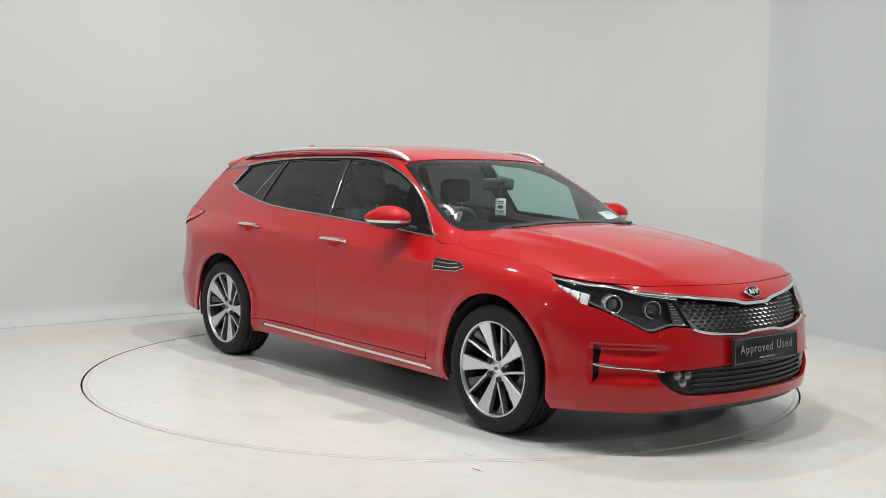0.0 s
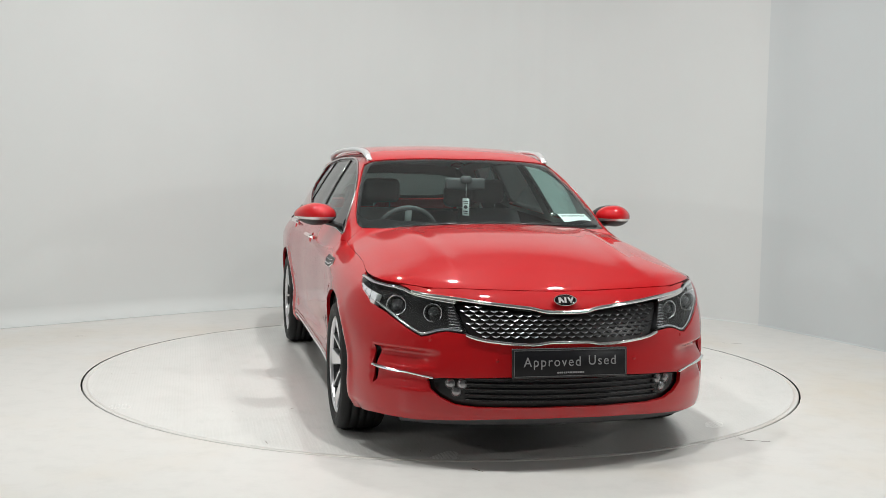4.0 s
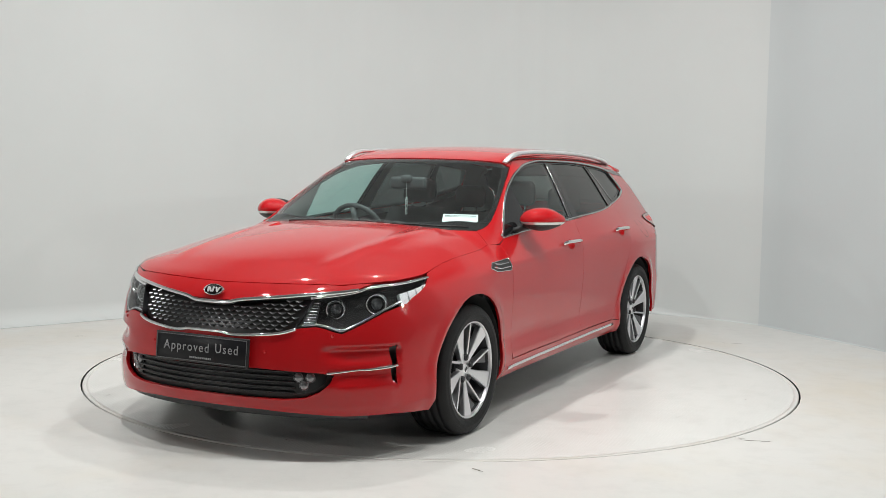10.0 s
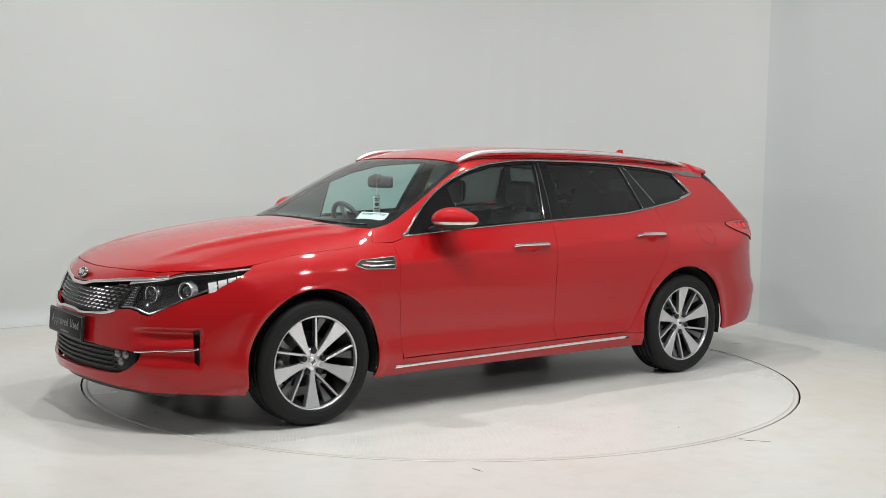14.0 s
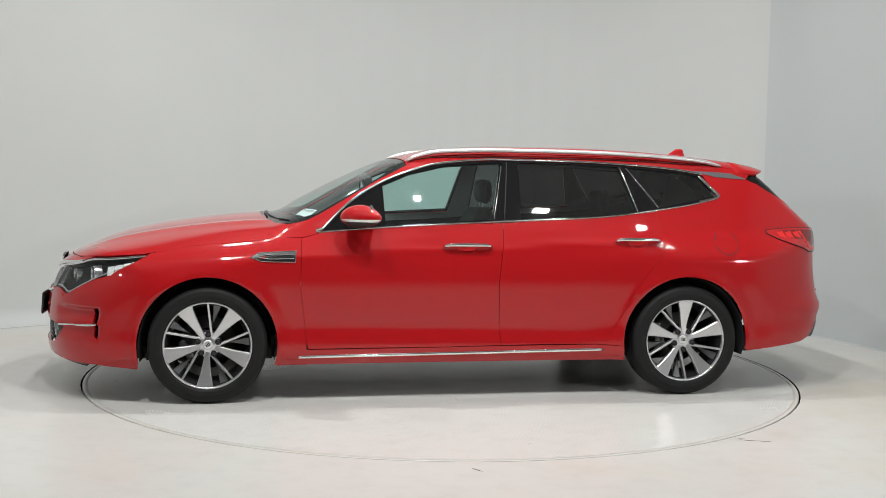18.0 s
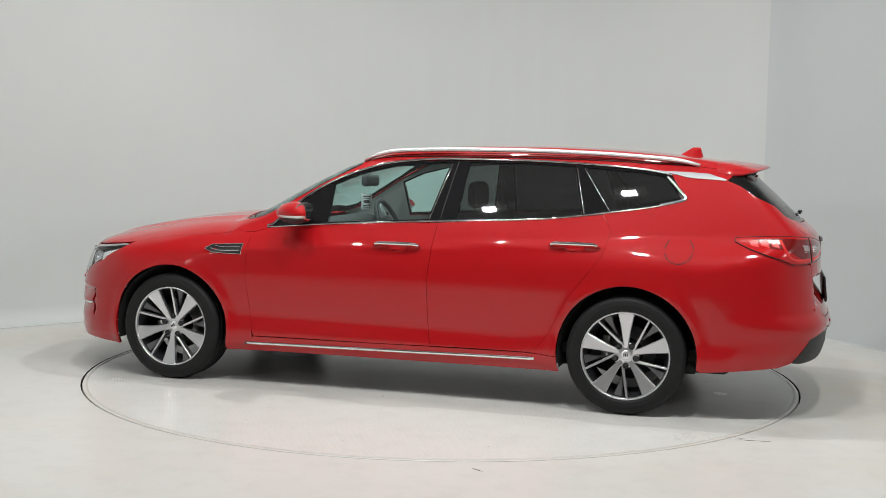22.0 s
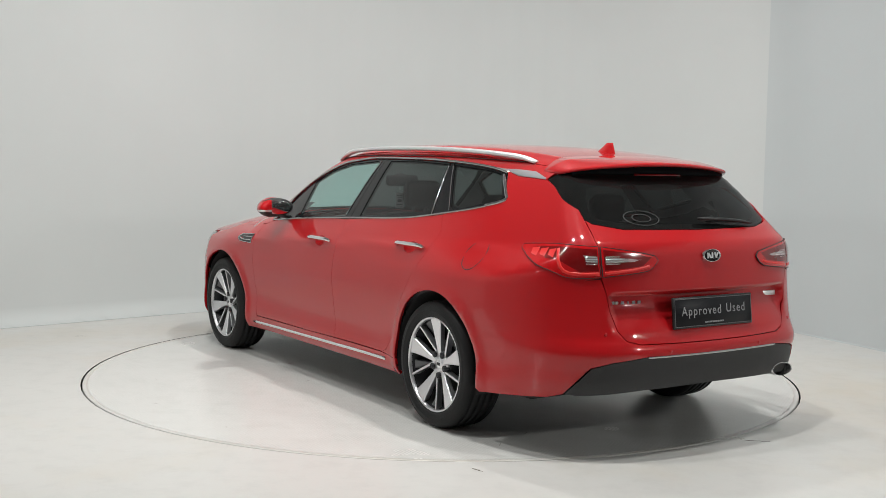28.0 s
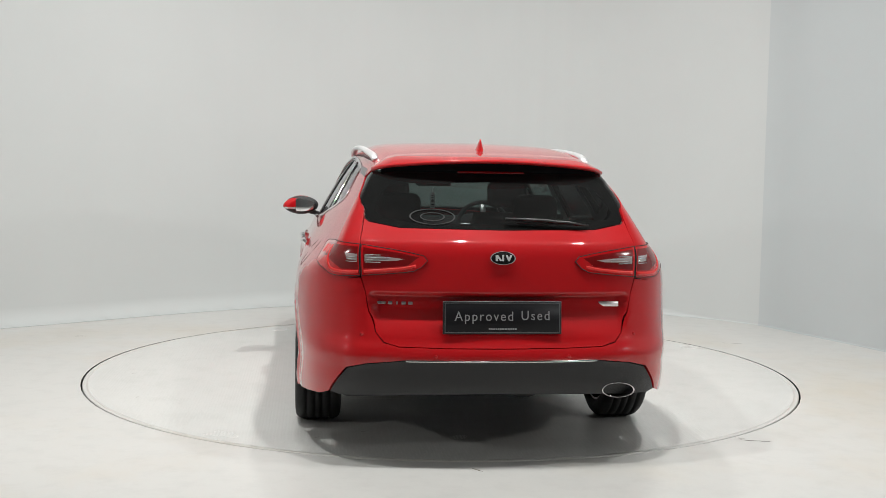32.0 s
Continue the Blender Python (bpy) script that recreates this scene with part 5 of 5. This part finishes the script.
    panel("lamp_inner", [ry(0.614, 0.982), ry(0.45, 0.961), ry(0.37, 0.944), ry(0.42, 0.905), ry(0.52, 0.894), ry(0.614, 0.887)], B, DARKLENS, tg, "smoked inner lens", lift=0.0088, depth=0.001, grid=0.025)
    panel("clear_window", [ry(0.640, 0.953), ry(0.695, 0.957), ry(0.685, 0.924), ry(0.640, 0.920)], B, CLEARLENS, tl, "clear reversing lens", lift=0.0075, depth=0.002, grid=0.02)
    panel("clear_window", [ry(0.610, 0.950), ry(0.50, 0.943), ry(0.43, 0.935), ry(0.47, 0.924), ry(0.610, 0.920)], B, CLEARLENS, tg, "clear reversing lens", lift=0.0095, depth=0.002, grid=0.02)
    for a, b in ((-2.03, -2.075), (-2.085, -2.13), (-2.14, -2.18)):
        panel("light_segment", [rx(a, 0.972), rx(b, 0.980), rx(b - 0.01, 0.935), rx(a - 0.01, 0.945)], B, BRIGHTLENS, tl, lift=0.0075, depth=0.002, grid=0.02)
    for k in range(4):
        z = 0.918 + k * 0.0105
        part("lens_rib", ribbon(np.array([ry(y, z) for y in (0.642, 0.665, 0.688)]), B, 0.0035, 0.002, flat=0.0085), REFLECTOR, tl)
        part("lens_rib", ribbon(np.array([ry(y, z) for y in (0.606, 0.56, 0.50 if k in (1, 2) else 0.54)]), B, 0.0035, 0.002, flat=0.0105), REFLECTOR, tg)
    part("lamp_bar", ribbon(u_line([rx(-2.19, 0.978), rx(-2.225, 0.91), ry(0.755, 0.874), ry(0.70, 0.869), ry(0.636, 0.873)], 0.02, 1), B, 0.015, 0.003, flat=0.006), BRIGHTLENS, tl)
    part("lamp_border", ribbon(rounded(lampo, 0.02, 1, keep=(3, 4)), B, 0.0035, 0.003, flat=0.004, closed=True), SHELL, tl)
    part("lamp_border", ribbon(rounded(lampi, 0.02, 1, keep=(0, 5)), B, 0.0035, 0.003, flat=0.006, closed=True), SHELL, tg)
    part("lamp_bar", ribbon(u_line([ry(0.612, 0.876), ry(0.52, 0.884), ry(0.43, 0.894), ry(0.385, 0.905)], 0.02, 1), B, 0.013, 0.003, flat=0.0075), BRIGHTLENS, tg)


# ---- roof and rear details ----
def fin():
    vs, fs = [], []
    n = 12
    for k in range(6):
        t = k / 5
        z = 1.398 + (1.486 - 1.398) * t
        x0, x1 = -1.50 - 0.165 * t**0.8, -1.742 + 0.030 * t
        hw = 0.032 * (1 - t) ** 1.2 + 0.004
        for a in range(n):
            w = 2 * math.pi * a / n
            vs.append(((x0 + x1) / 2 + (x0 - x1) / 2 * math.cos(w), hw * math.sin(w) * (1 - 0.35 * max(0, math.cos(w))), z))
    for k in range(5):
        fs += [[k * n + a, k * n + (a + 1) % n, k * n + n + (a + 1) % n, k * n + n + a] for a in range(n)]
    fs.append([5 * n + a for a in range(n)])
    return vs, fs


part("shark_fin", fin(), RED, car, "red shark-fin aerial")
wip = on_rear([ry(y, z) for y, z in ((-0.40, 1.072), (-0.33, 1.082), (-0.20, 1.092), (-0.03, 1.098))])
wn = normals(wip)
part("rear_wiper", tube(wip + wn * 0.022, [0.006, 0.013, 0.014, 0.010], 8, 0.6), BLACK, car, "black rear wiper")
bl = on_rear([ry(y, z) for y, z in ((-0.42, 1.080), (-0.25, 1.086), (-0.08, 1.090))])
part("wiper_blade", tube(bl + normals(bl) * 0.010, 0.005, 6), BLACK, car)
part("brake_light", ribbon(np.array([ry(y, 1.322) for y in np.linspace(-0.16, 0.16, 9)]), on_rear, 0.012, 0.004), DARKLENS, car)
part("bumper_chrome", ribbon(np.array([ry(y, 0.490) for y in np.linspace(-0.43, 0.43, 40)]), on_rear, 0.010, 0.006), DIMCHROME, car)
ex = part("exhaust", lathe([(0.078, 0.10), (0.078, 0.0), (0.082, -0.005), (0.087, -0.002), (0.088, 0.10)], 40, "x"), CHROME, car, "oval chrome exhaust tip", pose(-2.428, -0.545, 0.347) @ Matrix.Diagonal((1, 0.88, 0.40, 1)))
part("exhaust_bore", lathe([(0.0, 0.09), (0.079, 0.09)], 40, "x"), SHELL, ex)
for y0, z0 in ((0.62, 0.60), (-0.62, 0.60), (0.3, 0.51), (-0.3, 0.51)):
    c = on_rear([ry(y0, z0)])[0]
    part("parking_sensor", ball(c[0], c[1], c[2], 0.004, 0.009, 0.009, 12, 8), RED, car)
STICKER = material("grey_sticker", (0.03, 0.032, 0.032), 0.8)
# faint oval sticker and a small mark on the rear screen
for r0, r1 in ((0.93, 1.0), (0.48, 0.54)):
    ring = []
    for rr in (r0, r1):
        ring += [ry(0.30 + 0.105 * rr * math.cos(a), 1.118 + 0.034 * rr * math.sin(a)) for a in np.linspace(0, 2 * math.pi, 33)[:-1]]
    p = on_rear(ring)
    p = p + normals(p) * 0.001
    part("screen_sticker", (list(map(tuple, p)), [[a, (a + 1) % 32, 32 + (a + 1) % 32, 32 + a] for a in range(32)]), STICKER, car, "faint grey oval sticker")

# ---- cabin ----
def loft(sections):
    """Skin through sections of equal point count, capped."""
    k = len(sections[0])
    vs = [p for s in sections for p in s]
    fs = [[i * k + a, i * k + (a + 1) % k, i * k + k + (a + 1) % k, i * k + k + a] for i in range(len(sections) - 1) for a in range(k)]
    fs += [list(range(k))[::-1], [(len(sections) - 1) * k + a for a in range(k)]]
    return vs, fs


dash = []
for y in np.linspace(-0.70, 0.70, 21):
    b = 0.03 * math.exp(-(((y + 0.36) / 0.16) ** 2))
    e = 0.05 * (abs(y) / 0.7) ** 4
    dash.append([(0.98 - 1.6 * e, y, 0.955 - e), (0.80, y, 0.985 - e), (0.62, y, 0.985 + b - e), (0.53, y, 0.965 + b - e), (0.50, y, 0.90 - e), (0.55, y, 0.72), (0.90, y, 0.60)])
part("dashboard", loft(dash), DASH, car, "black soft-touch dashboard")
part("cabin_floor", box(-0.45, 0, 0.33, 3.0, 1.5, 0.06), SHELL, car, smooth=False)
part("load_floor", box(-1.80, 0, 0.68, 1.1, 1.2, 0.05), CLOTH, car, smooth=False)
part("headliner", sheet([(0.20, -0.50), (0.20, 0.50), (-1.95, 0.47), (-1.95, -0.47)], on_top, grid=0.1, lift=-0.035, depth=0, gap=0), HEADLINER, car)


def seat(name, x, y, w, top, rest, bench=False):
    """A padded seat: cushion, backrest and headrest."""
    s = part(name, box(x + 0.22, y, 0.56, 0.50, w, 0.17, 0.05, 3), CLOTH, car, "dark upholstered seat")
    secs = []
    for k in range(7):
        t = k / 6
        z = 0.58 + (top - 0.58) * t
        hw = w / 2 * (1 - 0.10 * t - 0.16 * max(0, t - 0.75) * 2)
        xc = x - 0.03 - 0.19 * t
        d = 0.085 - 0.04 * t
        secs.append([(xc + d, y - hw * 0.7, z), (xc + d * 1.25, y - hw * 0.95, z), (xc, y - hw, z), (xc - d, y - hw * 0.85, z), (xc - d, y + hw * 0.85, z), (xc, y + hw, z), (xc + d * 1.25, y + hw * 0.95, z), (xc + d, y + hw * 0.7, z)])
    part("backrest", loft(secs), CLOTH, s)
    for hy in rest:
        part("headrest", box(x - 0.235, hy, top + 0.115, 0.09, 0.25, 0.165, 0.045, 3), CLOTH, s)
        for dy in (-0.055, 0.055):
            part("headrest_post", tube([(x - 0.225, hy + dy, top - 0.03), (x - 0.23, hy + dy, top + 0.06)], 0.006, 6), CHROME, s)
    return s


seat("front_seat", -0.18, -0.37, 0.50, 1.06, (-0.37,))
seat("front_seat", -0.18, 0.37, 0.50, 1.06, (0.37,))
seat("rear_bench", -1.02, 0.0, 1.22, 1.00, (-0.38, 0.38))
wheel_pose = pose(0.42, -0.36, 0.93, 0, -65, 0)
sw = part("steering_wheel", tube([(0.18 * math.cos(a), 0.18 * math.sin(a), 0) for a in np.linspace(0, 2 * math.pi, 37)[:-1]], 0.016, 10, closed=True), DASH, car, "black leather steering wheel", wheel_pose)
part("wheel_boss", box(0, 0, -0.01, 0.13, 0.15, 0.05, 0.02, 2), DASH, sw)
for a in (0, 180, 270):
    part("wheel_spoke", box(0.11, 0, -0.005, 0.13, 0.04, 0.018, 0.006, 1), SATIN, sw, "", pose(0, 0, 0, 0, 0, a + 90))
part("cabin_mirror", box(0.43, 0.0, 1.240, 0.045, 0.25, 0.075, 0.02, 3), DASH, car, "black rear-view mirror")
part("mirror_mount", box(0.455, 0.0, 1.265, 0.06, 0.07, 0.05, 0.02, 2), DASH, car)
tagp = pose(0.456, 0.001, 1.10, 0, 0, -70)
ht = part("hanging_tag", box(0, 0, 0, 0.002, 0.072, 0.105, 0.0008, 1), PAPER, car, "white hanging tag with printed lines", tagp)
for z, w, h in ((0.034, 0.05, 0.006), (0.022, 0.045, 0.004), (-0.026, 0.05, 0.006), (-0.038, 0.042, 0.004)):
    for f in (1, -1):
        part("tag_print", box(f * 0.0016, 0, z, 0.0008, w, h), INK, ht, smooth=False)
for f in (1, -1):
    part("tag_print", lathe([(0.001, 0.0), (0.014, 0.0)], 20, "x"), INK, ht, "", pose(f * 0.0016, 0, 0) @ Matrix.Diagonal((1, 1.5, 0.8, 1)))
part("tag_cord", tube([(0, 0, 0.052), (0, 0, 0.15)], 0.0015, 5), PAPER, ht)
NOTICE = [Vector((0.849, 0.455, 1.079)), Vector((0.785, 0.641, 1.078)), Vector((0.868, 0.676, 1.021)), Vector((0.930, 0.483, 1.024))]
notice_up = (NOTICE[1] - NOTICE[0]).cross(NOTICE[3] - NOTICE[0]).normalized() * -1


def on_notice(u, v, h):
    a, b = NOTICE[0].lerp(NOTICE[1], u), NOTICE[3].lerp(NOTICE[2], u)
    return tuple(a.lerp(b, v) + notice_up * h)


def notice_slab(u0, u1, v0, v1, h0, h1):
    vs = [on_notice(u, v, h) for h in (h0, h1) for u, v in ((u0, v0), (u1, v0), (u1, v1), (u0, v1))]
    return vs, [[3, 2, 1, 0], [4, 5, 6, 7], [0, 1, 5, 4], [1, 2, 6, 5], [2, 3, 7, 6], [3, 0, 4, 7]]


if notice_up.z < 0:
    notice_up = -notice_up
pp = part("paper_notice", notice_slab(0, 1, 0, 1, -0.0006, 0.0006), PAPER, car, "white paper notice behind the windscreen", smooth=False)
rnd = random.Random(2)
for v, n, h in ((0.10, 15, 0.075), (0.22, 4, 0.035)):
    for k in range(n):
        a, b = 0.05 + 0.9 * (k + 0.08) / n, 0.05 + 0.9 * (k + rnd.uniform(0.65, 0.92)) / n
        part("notice_print", notice_slab(a, b, v, v + h, 0.0006, 0.0009), INK, pp, smooth=False)
part("wiper_arm", tube(on_top([(1.05, -0.45), (1.075, -0.2), (1.085, 0.1), (1.07, 0.35)]) + [0, 0, 0.001], 0.005, 6), BLACK, car)
part("wiper_arm", tube(on_top([(1.07, 0.05), (1.05, 0.3), (1.01, 0.5), (0.95, 0.66)]) + [0, 0, 0.001], 0.005, 6), BLACK, car)

# ---- underside ----
for x, z in ((AXLE, 0.24), (-AXLE, 0.25)):
    part("axle_beam", tube([(x + 0.05, -0.66, z - 0.02), (x + 0.05, 0.0, z), (x + 0.05, 0.66, z - 0.02)], 0.035, 8), SHELL, car)
    for sg in (1, -1):
        part("suspension_arm", tube([(x + 0.28, sg * 0.45, 0.22), (x + 0.10, sg * 0.62, 0.20), (x, sg * 0.70, 0.22)], 0.028, 8), SHELL, car)
part("exhaust_pipe", tube([(-2.36, -0.545, 0.345), (-2.15, -0.54, 0.30), (-1.9, -0.40, 0.27), (-1.2, -0.2, 0.24), (0.6, -0.12, 0.24)], 0.032, 8), SHELL, car)
part("silencer", tube([(-2.24, -0.15, 0.345), (-2.22, -0.15, 0.345), (-1.92, -0.15, 0.345), (-1.90, -0.15, 0.345)], [0.06, 0.10, 0.10, 0.06], 14, 0.75), SHELL, car)


# ---- movement ----
def motions():
    rows = []
    t = 0.0
    while t <= 32.0:
        rows.append((t, pose(0, 0, 0, 0, 0, -50.34 - 6.65 * t)))
        t += 2.0
    walk(turntable, [(t, m @ pose(0, 0, 0)) for t, m in rows])
    walk(car, [(t, m @ pose(0.0785, 0.0135, 0.0)) for t, m in rows])


motions()
